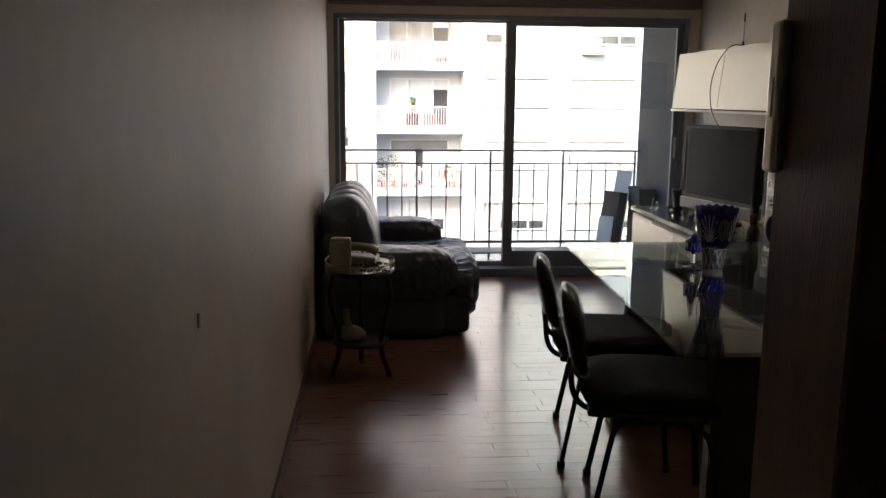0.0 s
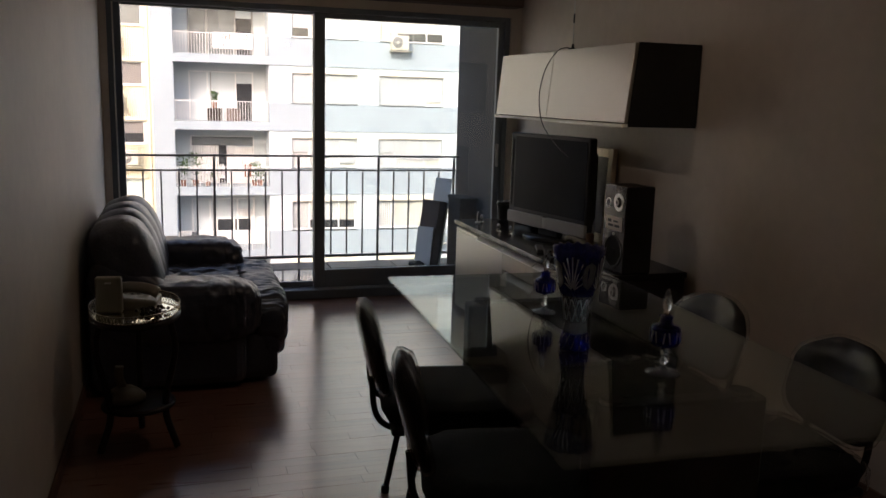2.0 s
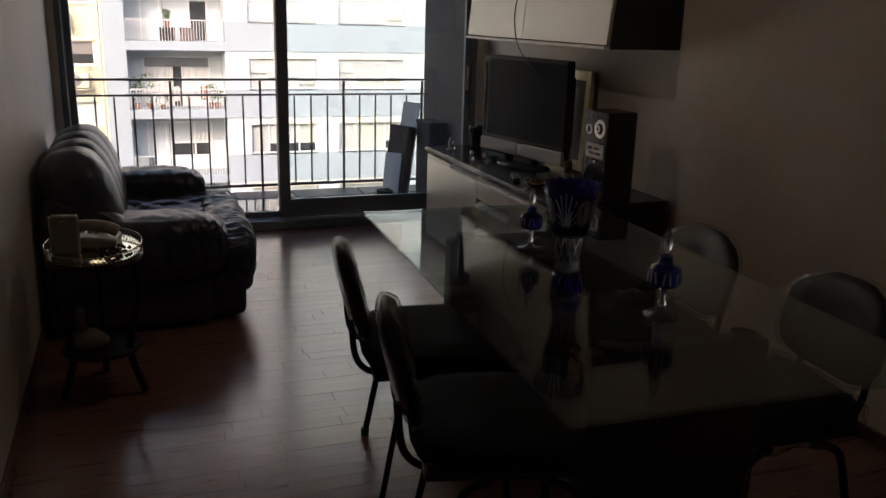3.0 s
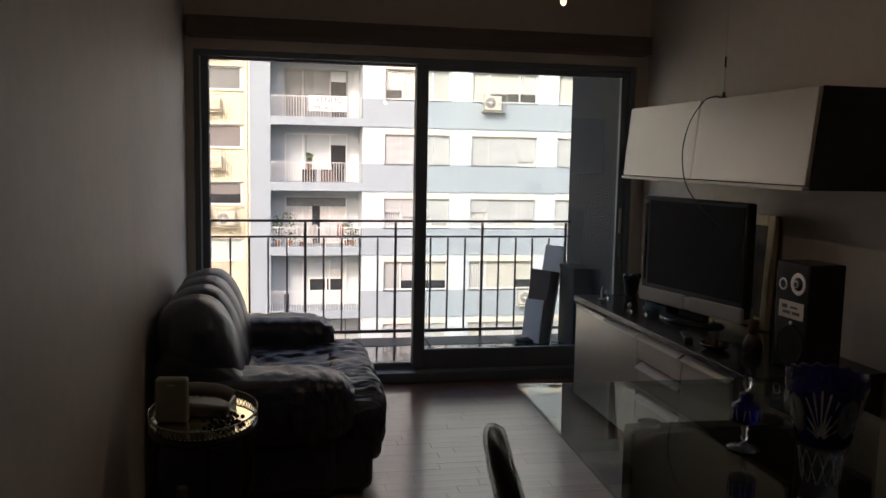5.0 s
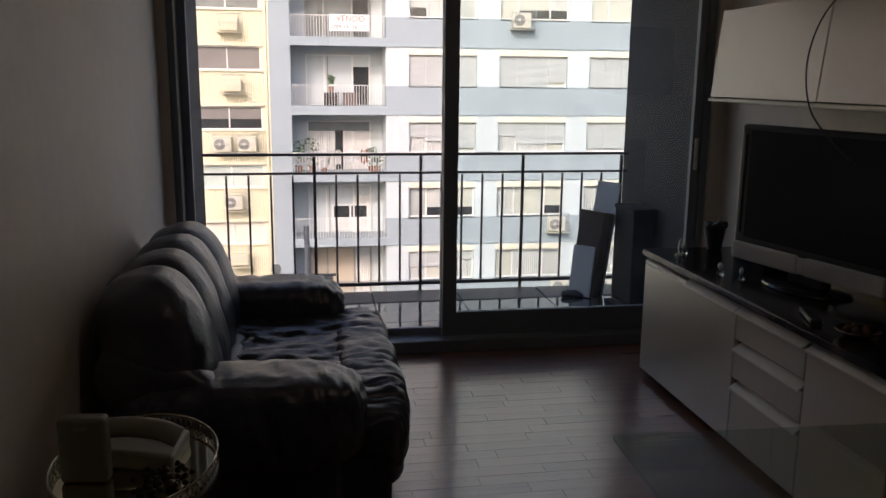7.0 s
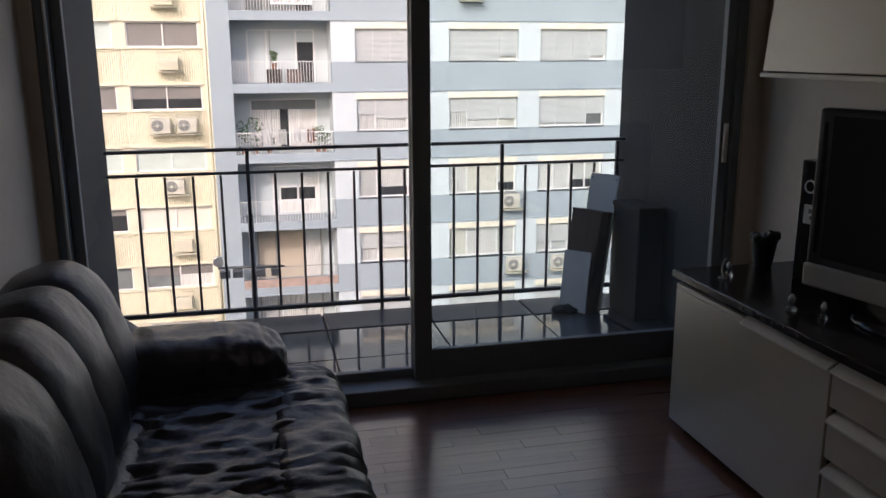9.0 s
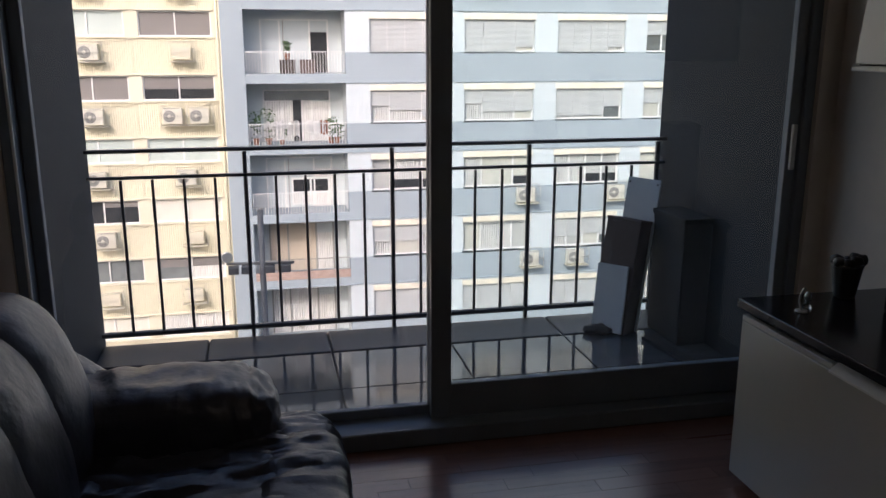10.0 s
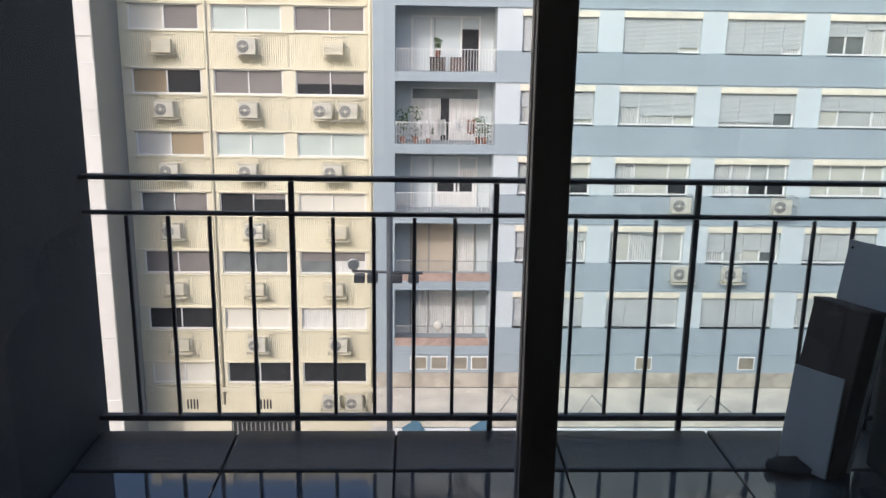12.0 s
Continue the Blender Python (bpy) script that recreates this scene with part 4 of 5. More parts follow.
def front(name, y0, y1, z0, z1, h0, h1):
    """A front whose upper edge is a sloping lip that serves as its handle."""
    d = part(name, box(2.362, y0, z0, 2.384, y1, z1 - 0.040, 0.002), LACQ, uni)
    if y1 - h1 > 0.05:
        part("top_strip", box(2.362, h1 + 0.004, z1 - 0.038, 2.384, y1, z1 - 0.020, 0.002), LACQ, d)
    lip = bmesh.new()
    sec = [(2.386, z1 - 0.008), (2.348, z1 - 0.034), (2.348, z1 - 0.040), (2.386, z1 - 0.016)]
    va, vb = ([lip.verts.new((x, y, z)) for x, z in sec] for y in (h0, h1))
    for i in range(4):
        lip.faces.new((va[i], va[(i + 1) % 4], vb[(i + 1) % 4], vb[i]))
    lip.faces.new(va[::-1])
    lip.faces.new(vb)
    bmesh.ops.recalc_face_normals(lip, faces=lip.faces[:])
    part("handle", lip, LIPWHITE, d, "pale sloping lip handle")


front("door", 5.752, 6.62, 0.035, 0.598, 5.752, 6.18)
front("drawer", 5.295, 5.746, 0.455, 0.598, 5.30, 5.74)
front("drawer", 5.295, 5.746, 0.300, 0.450, 5.30, 5.74)
front("drawer", 5.295, 5.746, 0.035, 0.295, 5.30, 5.74)
front("door", 4.870, 5.289, 0.035, 0.598, 4.88, 5.28)
part("filler_panel", box(2.366, 4.735, 0.035, 2.384, 4.864, 0.596, 0.002), BLACKLAM, uni)

cab = thing("wall_cabinet", "cream wall cabinet with slanting flap doors and a black side", "cabinet")
for y0, y1 in ((4.80, 4.822), (6.50, 6.522)):
    side = bmesh.new()
    vs = [side.verts.new(c) for c in ((2.975, y0, 1.335), (2.60, y0, 1.335), (2.64, y0, 1.735), (2.975, y0, 1.735),
                                      (2.975, y1, 1.335), (2.60, y1, 1.335), (2.64, y1, 1.735), (2.975, y1, 1.735))]
    for q in ((0, 1, 2, 3), (7, 6, 5, 4), (0, 4, 5, 1), (1, 5, 6, 2), (2, 6, 7, 3), (3, 7, 4, 0)):
        side.faces.new([vs[i] for i in q])
    part("side_panel", side, BLACKLAM, cab, "black laminate side")
bd = box(2.66, 4.822, 1.718, 2.975, 6.50, 1.735)
box(2.625, 4.822, 1.335, 2.975, 6.50, 1.352, bm=bd)
box(2.955, 4.822, 1.352, 2.975, 6.50, 1.735, bm=bd)
part("body", bd, BLACKLAM, cab)
for y0, y1 in ((4.805, 5.708), (5.714, 6.517)):
    m = Matrix.Translation((2.597, 0, 1.352)) @ pose(0, 0, 0, 0, 5.4, 0)
    d = part("flap_door", box(-0.016, y0, 0.0, 0.004, y1, 0.381, 0.002, m=m), LACQ, cab)
    part("handle", box(2.570, y0, 1.333, 2.606, y1, 1.349, 0.003), LIPWHITE, d, "pale lip along the lower edge")

ant = thing("whip_antenna", "thin black whip antenna on a magnetic foot", "antenna", (2.69, 5.63, 1.735))
part("foot", lathe([(0.022, 0), (0.022, 0.008), (0.008, 0.014), (0.005, 0.035)], 16), BLACKPLA, ant)
part("rod", tube([(0, 0, 0.03), (0.002, 0.003, 0.62)], 0.0022, 6), METAL, ant)
part("coil", tube([(0.0005, 0.001, 0.15), (0.0008, 0.001, 0.20)], 0.005, 8), BLACKPLA, ant)
part("cable", tube(smooth_path([(0, 0, 0.008), (-0.04, 0.02, 0.012), (-0.075, 0.05, -0.01), (-0.125, 0.075, -0.10), (-0.150, 0.09, -0.22),
                                (-0.152, 0.08, -0.33), (-0.135, 0.05, -0.43), (-0.09, -0.03, -0.53), (-0.02, -0.06, -0.60)], 6), 0.0028, 6), BLACKPLA, ant)

tv = thing("television", "black flat television with a split silver lower bezel", "television", (2.642, 5.79, 0.628), -77.0)
part("cabinet", box(-0.382, 0.0, 0.07, 0.382, 0.055, 0.622, 0.012, 3), BLACKPLA, tv)
part("back_bulge", box(-0.30, 0.055, 0.13, 0.30, 0.15, 0.54, 0.03, 3), BLACKPLA, tv)
part("screen", box(-0.325, -0.002, 0.155, 0.362, 0.002, 0.600), SCREEN, tv, "dark switched-off screen")
part("speaker_slot", box(-0.357, -0.004, 0.17, -0.345, 0.002, 0.58, 0.002), BLACKLAM, tv)
for x0, x1 in ((-0.381, -0.02), (0.02, 0.381)):
    part("lower_bezel", box(x0, -0.012, 0.058, x1, 0.07, 0.132, 0.008, 2), SILVERPLA, tv, "silver lower bezel")
part("badge", box(-0.019, -0.010, 0.062, 0.019, 0.05, 0.126, 0.004), METAL, tv)
part("neck", box(-0.09, 0.02, 0.012, 0.09, 0.07, 0.075, 0.01, 2), BLACKPLA, tv)
part("foot", lathe([(0.20, 0), (0.20, 0.006), (0.185, 0.014), (0.06, 0.02)], 40, m=pose(0, 0.03, 0) @ Matrix.Diagonal((1, 0.62, 1, 1))), BLACKLAM, tv)

pic = thing("framed_picture", "dark painting in a pale gilt frame leaning on the wall", "picture", (2.925, 5.75, 0.628))
tilt = pose(0, 0, 0, 0, 2.5, 0)
fb = box(-0.03, -0.25, 0, 0, -0.195, 0.56, 0.006, 2, m=tilt)
box(-0.03, 0.195, 0, 0, 0.25, 0.56, 0.006, 2, bm=fb, m=tilt)
box(-0.03, -0.195, 0, 0, 0.195, 0.055, 0.006, 2, bm=fb, m=tilt)
box(-0.03, -0.195, 0.505, 0, 0.195, 0.56, 0.006, 2, bm=fb, m=tilt)
part("frame", fb, GILTWOOD, pic)
part("painting", box(-0.012, -0.195, 0.055, -0.008, 0.195, 0.505, m=tilt), CANVAS, pic, "dark brown painting")

spk = thing("loudspeaker", "black box loudspeaker with ringed drivers and a white label", "loudspeaker", (2.575, 4.83, 0.628), 3)
part("enclosure", box(0, -0.10, 0, 0.16, 0.10, 0.425, 0.006, 2), BLACKLAM, spk)


def ring(r0, r1, h, y, z, x=0.0):
    out, rm, w = bmesh.new(), (r0 + r1) / 2, (r1 - r0) / 2
    rows = []
    for i in range(28):
        a = i * math.pi / 14
        rows.append([out.verts.new((x - d, y + r * math.cos(a), z + r * math.sin(a))) for r, d in ((rm - w, 0), (rm - w * 0.7, h), (rm + w * 0.7, h), (rm + w, 0))])
    for a, b in zip(rows, rows[1:] + rows[:1]):
        for k in range(3):
            out.faces.new((a[k], a[k + 1], b[k + 1], b[k]))
    bmesh.ops.recalc_face_normals(out, faces=out.faces[:])
    return out


part("tweeter", ring(0.026, 0.044, 0.004, -0.035, 0.345), METAL, spk, "silver ringed tweeter")
part("tweeter_dome", lathe([(0.026, 0), (0.022, 0.008), (0.010, 0.013)], 20, m=pose(0, -0.035, 0.345, 0, -90, 0)), BLACKPLA, spk)
part("tweeter_cap", ring(0.010, 0.016, 0.016, -0.035, 0.345), METAL, spk)
part("port", ring(0.018, 0.024, 0.004, 0.055, 0.335), METAL, spk)
part("label", box(-0.003, -0.075, 0.205, 0.001, 0.072, 0.272, 0.001), WHITEPLA, spk, "white printed label")
for y0, y1, z0, z1 in ((-0.055, -0.01, 0.222, 0.234), (0.0, 0.045, 0.222, 0.234), (-0.04, 0.0, 0.246, 0.254), (0.02, 0.05, 0.243, 0.258)):
    part("print", box(-0.0045, y0, z0, -0.003, y1, z1), SIGNGREY, spk)
part("woofer_ring", ring(0.072, 0.082, 0.005, -0.005, 0.10), CHROMEDARK, spk)
# metal disc put where the woofer ring catches the light
part("ring_glint", lathe([(0.008, 0), (0.008, 0.004), (0.004, 0.005)], 10, m=pose(0, -0.005, 0.187, 0, -90, 0)), METAL, spk)
part("woofer", lathe([(0.072, 0.001), (0.045, -0.006), (0.022, -0.006), (0.018, 0.004)], 28, m=pose(0, -0.005, 0.10, 0, -90, 0)), BLACKFAB, spk)

cup = thing("pencil_cup", "dark ribbed cup with a rolled rim holding brushes", "cup", (2.69, 6.58, 0.628))
part("body", lathe([(0.030, 0), (0.033, 0.008), (0.046, 0.095), (0.050, 0.107), (0.046, 0.109), (0.031, 0.012)], 36, flute=12, depth=0.025), BLACKPLA, cup)
for i in range(9):
    a = i * 2.4
    part("brush", pillow(0.036 * math.cos(a), 0.036 * math.sin(a), 0.110 + 0.006 * (i % 3), 0.036, 0.036, 0.032, 0.9, 0.006, 40, nu=14, nv=8, seed=i), BLACKPLA, cup, smooth=True)
copy_thing(spk, pose(2.725, 6.325, 0.628, 0, 0, 12))
for x, y, r in ((2.50, 6.50, 0.016), (2.46, 6.08, 0.018), (2.50, 5.98, 0.014)):
    sm = thing("glass_stopper", "small clear glass trinket on the black top", "ornament", (x, y, 0.628), group="small glass trinkets")
    part("base", lathe([(r * 0.9, 0), (r, 0.006), (r * 0.4, 0.014), (r * 0.35, 0.022)], 14), CRYSTAL, sm)
    part("ball", lathe([(r * 0.2, 0.02), (r * 0.62, 0.03), (r * 0.66, 0.038), (r * 0.3, 0.05)], 14), METAL, sm)
goose = thing("wire_hook", "small bent metal hook ornament", "ornament", (2.46, 6.47, 0.628))
part("foot", lathe([(0.02, 0), (0.018, 0.005)], 14), METAL, goose)
part("wire", tube(smooth_path([(0, 0, 0.004), (0.0, 0.012, 0.03), (0, 0.004, 0.06), (0, -0.008, 0.075)]), 0.004, 6), METAL, goose)
rem = thing("remote_control", "slim black remote control lying on the cabinet", "remote control", (2.45, 5.42, 0.628), 70)
part("body", box(-0.085, -0.02, 0, 0.085, 0.02, 0.018, 0.006, 2), BLACKPLA, rem)
part("edge_strip", box(-0.083, -0.0215, 0.006, -0.01, -0.0195, 0.012), METAL, rem)
bot = thing("squat_bottle", "squat brown glass bottle with a cork beside the speaker", "bottle", (2.60, 5.12, 0.628))
part("body", lathe([(0.026, 0), (0.038, 0.008), (0.040, 0.045), (0.026, 0.07), (0.018, 0.08)], 20), CANVAS, bot)
part("cork", lathe([(0.018, 0.08), (0.022, 0.10), (0.022, 0.135), (0.017, 0.14)], 16), CORK, bot)
dish = thing("metal_dish", "small tarnished metal dish with trinkets", "dish", (2.47, 5.20, 0.628))
part("bowl", lathe([(0.03, 0), (0.055, 0.012), (0.07, 0.026), (0.066, 0.026), (0.03, 0.008)], 24), TARNISH, dish)
for i in range(5):
    part("trinket", lathe([(0.008, 0.01), (0.014, 0.02), (0.006, 0.034)], 10, m=pose(0.03 * math.cos(i * 1.3), 0.03 * math.sin(i * 1.3), 0.004)), CORK, dish)

# ---------------------------------------------------------------- sofa
sofa = thing("sofa", "wrinkled navy leather two-seat sofa with puffed arms and channelled back", "sofa", (0.10, 5.25, 0))
part("base", box(0.06, 0.09, 0.02, 0.90, 1.44, 0.27, 0.04, 3), LEATHER, sofa)
for y0, wd, e, zc, h, ln, sd in ((0.155, 0.35, 0.55, 0.385, 0.31, 0.76, 1.0), (1.265, 0.33, 0.50, 0.405, 0.31, 0.74, 2.0)):
    part("arm_panel", box(0.02, y0 - 0.13, 0.02, 0.74, y0 + 0.13, 0.40, 0.05, 3), LEATHER, sofa)
    part("armrest", pillow(0.44, y0, zc, h, wd, ln, e, 0.0065, 14, (0.8, 0.6, 2.2), 110, 90, m=pose(0, 0, 0, 0, 90, 0), seed=sd, crease=2.2), LEATHER, sofa, smooth=True)
    part("arm_seam", tube([(0.735, y0 + 0.42 * wd * math.cos(k * math.pi / 8), zc - 0.02 + 0.40 * h * math.sin(k * math.pi / 8)) for k in range(9)], 0.006, 6), LEATHER, sofa)
part("seat_cushion", pillow(0.60, 0.74, 0.318, 0.72, 0.21, 1.02, 0.40, 0.014, 11, (0.7, 1.0, 2.6), 200, 160, m=pose(0, 0, 0, 90, 0, 0), seed=3.1, crease=1.8), LEATHER, sofa, smooth=True)
part("front_roll", pillow(0.855, 0.735, 0.292, 0.24, 0.28, 1.30, 0.5, 0.011, 12, (0.5, 0.5, 2.0), 100, 180, m=pose(0, 0, 0, 90, 0, 0), seed=5.7, crease=1.8), LEATHER, sofa, smooth=True)
part("lower_roll", pillow(0.865, 0.735, 0.205, 0.17, 1.30, 0.20, 0.5, 0.012, 10, (0.5, 1.8, 0.5), 80, 36, seed=6.2), LEATHER, sofa, smooth=True)
part("back_frame", box(0.0, 0.10, 0.02, 0.19, 1.46, 0.62, 0.09, 4), LEATHER, sofa)
for i in range(4):
    m = pose(0, 0, 0, 0, -16, 0)
    part("back_cushion", pillow(0.190, 0.27 + 0.275 * i, 0.578, 0.32, 0.53, 0.44, 0.74, 0.0035, 6.5, (1, 1, 1), 130, 100, m=m @ pose(0, 0, 0, 90, 0, 0), seed=9 + i, crease=1.6), LEATHER, sofa, smooth=True)
for y0, sd in ((0.13, 21.0), (1.36, 22.0)):
    part("side_wing", pillow(0.235, y0, 0.478, 0.48, 0.18, 0.25, 0.7, 0.004, 10, (1, 1, 1), 80, 50, m=pose(0, 0, 0, 0, 38, 0), seed=sd, crease=1.5), LEATHER, sofa, smooth=True)
part("lumbar_roll", pillow(0.33, 0.75, 0.375, 0.16, 1.04, 0.11, 0.5, 0.006, 14, (0.5, 1.9, 1), 100, 40, seed=15), LEATHER, sofa, smooth=True)

# ---------------------------------------------------------------- side table, tray, telephone
OVAL = Matrix.Diagonal((0.82, 1.14, 1, 1))
stb = thing("side_table", "small oval dark wooden side table beside the sofa", "side table", (0.36, 4.69, 0))
part("tabletop", lathe([(0.19, 0.545), (0.212, 0.550), (0.212, 0.565), (0.20, 0.571)], 48, m=OVAL), DARKWOOD, stb)
part("lower_shelf", lathe([(0.13, 0.17), (0.145, 0.175), (0.145, 0.187), (0.13, 0.192)], 36), DARKWOOD, stb)
for i in range(3):
    a = math.radians(90 + 120 * i)
    c, s = math.cos(a), math.sin(a)
    part("leg", tube(smooth_path([(0.15 * c, 0.15 * s, 0.548), (0.17 * c, 0.17 * s, 0.42), (0.12 * c, 0.12 * s, 0.18), (0.17 * c, 0.17 * s, 0.012)]), 0.014, 8), DARKWOOD, stb)
tray = thing("gallery_tray", "oval polished metal tray with a pierced gallery rim", "tray", (0.36, 4.69, 0.572))
part("plate", lathe([(0.202, 0), (0.209, 0.003), (0.209, 0.006)], 56, m=OVAL), SILVERTRAY, tray)
gal = bmesh.new()
tube([(0.21 * math.cos(i * math.pi / 32), 0.21 * math.sin(i * math.pi / 32), 0.032) for i in range(65)], 0.0028, 6, bm=gal, m=OVAL)
for i in range(72):
    for sgn in (1, -1):
        a, b = i * math.pi / 36, (i + sgn) * math.pi / 36
        tube([(0.21 * math.cos(a), 0.21 * math.sin(a), 0.004), (0.21 * math.cos(b), 0.21 * math.sin(b), 0.032)], 0.0018, 4, bm=gal, m=OVAL)
part("gallery", gal, TARNISH, tray, "pierced lattice rim")
phn = thing("telephone", "cream desk telephone lying on the tray", "telephone", (0.345, 4.75, 0.579), 82)
bs = box(-0.075, -0.105, 0, 0.075, 0.105, 0.045, 0.012, 3, m=pose(0, 0, 0, 6, 0, 0))
part("base", bs, CREAMPLA, phn)
part("handset", tube(smooth_path([(-0.03, -0.11, 0.058), (-0.03, -0.07, 0.076), (-0.03, 0.0, 0.084), (-0.03, 0.07, 0.076), (-0.03, 0.11, 0.058)]), 0.024, 12, flat=0.7), CREAMPLA, phn, smooth=True)
kp = bmesh.new()
for i in range(3):
    for j in range(4):
        box(0.005 + 0.022 * i, -0.06 + 0.026 * j, 0.044, 0.021 + 0.022 * i, -0.044 + 0.026 * j, 0.052, 0.002, bm=kp)
part("keypad", kp, SILVERPLA, phn)
rtr = thing("upright_box", "plain cream plastic box standing upright on the tray", "box", (0.267, 4.645, 0.579), -6)
part("case", box(-0.05, -0.02, 0, 0.05, 0.02, 0.145, 0.010, 3), CREAMPLA, rtr)
part("button", box(-0.012, -0.022, 0.12, 0.012, -0.019, 0.126), SILVERPLA, rtr)
bead = thing("bead_string", "dark string of beads heaped on the tray", "beads", (0.425, 4.62, 0.579))
rb = random.Random(4)
for i in range(34):
    a = i * 0.55
    r = 0.035 + 0.02 * math.sin(i * 0.9)
    part("bead", lathe([(0.002, 0), (0.0075, 0.004), (0.0075, 0.010), (0.002, 0.014)], 8, m=pose(r * math.cos(a) + rb.uniform(-0.01, 0.01), 1.3 * r * math.sin(a), 0.0 + 0.006 * (i % 2))), DARKWOOD, bead)
jug = thing("jug", "pale plastic jug with a tall neck on the low table shelf", "jug", (0.31, 4.66, 0.193))
part("body", lathe([(0.045, 0), (0.062, 0.012), (0.064, 0.035), (0.045, 0.06), (0.025, 0.075)], 24, m=Matrix.Diagonal((1.25, 0.8, 1, 1))), CREAMPLA, jug)
part("neck", tube(smooth_path([(-0.005, 0, 0.065), (-0.02, 0, 0.11), (-0.018, 0, 0.16)]), 0.017, 12), CREAMPLA, jug)

# ---------------------------------------------------------------- dining table
tab = thing("dining_table", "rectangular clear glass dining table on dark trestles", "dining table", (1.738, 3.44, 0), -2.45)
part("tabletop", box(-0.46, -0.88, 0.738, 0.46, 0.88, 0.750, 0.003, 2), TABLEGLASS, tab, "thick clear glass top")
for y in (-0.52, 0.52):
    tr = box(-0.24, y - 0.035, 0.05, 0.24, y + 0.035, 0.725, 0.008)
    box(-0.30, y - 0.06, 0.0, 0.30, y + 0.06, 0.05, 0.01, bm=tr)
    part("trestle", tr, DARKWOOD, tab)
    part("pad", lathe([(0.03, 0.725), (0.03, 0.738)], 16, m=pose(-0.18, y, 0)), DARKWOOD, tab)
    part("pad", lathe([(0.03, 0.725), (0.03, 0.738)], 16, m=pose(0.18, y, 0)), DARKWOOD, tab)
part("stretcher", box(-0.03, -0.485, 0.22, 0.03, 0.485, 0.30, 0.006), DARKWOOD, tab)

vase = thing("crystal_vase", "tall flared cut-crystal vase with cobalt overlay", "vase", (1.615, 3.30, 0.7505))
part("foot", lathe([(0.041, 0), (0.044, 0.008), (0.040, 0.03), (0.034, 0.05)], 64, flute=16, depth=0.035), COBALT, vase, "cobalt blue cut foot")
part("waist", lathe([(0.034, 0.05), (0.031, 0.075), (0.033, 0.11), (0.040, 0.145), (0.046, 0.16)], 72, flute=18, depth=0.05), DIMCRYSTAL, vase, "clear fluted crystal waist")
up = bmesh.new()
prof = [(0.046, 0.16), (0.055, 0.195), (0.064, 0.235), (0.070, 0.27), (0.073, 0.295), (0.068, 0.292), (0.060, 0.25), (0.040, 0.17)]
lathe(prof, 96, bm=up, flute=16, depth=0.03)
for v in up.verts:
    if v.co.z > 0.285:
        v.co.z += 0.003 * math.cos(16 * math.atan2(v.co.y, v.co.x))
part("upper_body", up, COBALT, vase, "cobalt blue cut overlay")
for k in range(4):
    c = math.pi / 2 * k + 4.0
    for i in range(9):
        g = -1.0 + 2.0 * i / 8
        p0 = (c, 0.178)
        pts = []
        for q in (0.1, 0.55, 1.0):
            aa, zz = p0[0] + q * 0.72 * math.sin(g * 1.25), p0[1] + q * 0.098 * math.cos(g * 1.25)
            rr = 0.0475 + (zz - 0.16) * 0.215
            pts.append((rr * math.cos(aa), rr * math.sin(aa), zz))
        part("cut_ray", tube(pts, 0.0021, 5), FROST, vase)
    md, grid, aa = bmesh.new(), [], c + math.pi / 4
    for i in range(9):
        q = -1 + i / 4
        zz, wd = 0.222 + 0.040 * q, 0.34 * math.sqrt(max(0.0, 1 - q * q)) + 0.004
        rr = 0.0492 + (zz - 0.16) * 0.215
        grid.append([md.verts.new((rr * math.cos(aa + wd * j / 4), rr * math.sin(aa + wd * j / 4), zz)) for j in range(-4, 5)])
    for p, q in zip(grid, grid[1:]):
        for j in range(8):
            md.faces.new((p[j], p[j + 1], q[j + 1], q[j])).smooth = True
    bmesh.ops.solidify(md, geom=md.faces[:], thickness=0.0015)
    part("medallion", md, ETCHED, vase, "clear etched oval medallion")

# pale cut lines, also put in for the crystal's sparkle
for i in range(12):
    a = i * math.pi / 6
    for z0, z1, r0, r1, tw in ((0.085, 0.150, 0.0338, 0.0435, 0.22), (0.085, 0.150, 0.0338, 0.0435, -0.22), (0.006, 0.046, 0.0445, 0.0362, 0.16)):
        part("cut", tube([(r0 * math.cos(a - tw), r0 * math.sin(a - tw), z0), ((r0 + r1) * 0.49 * math.cos(a), (r0 + r1) * 0.49 * math.sin(a), (z0 + z1) / 2),
                          (r1 * math.cos(a + tw), r1 * math.sin(a + tw), z1)], 0.0011, 5), FROST, vase)


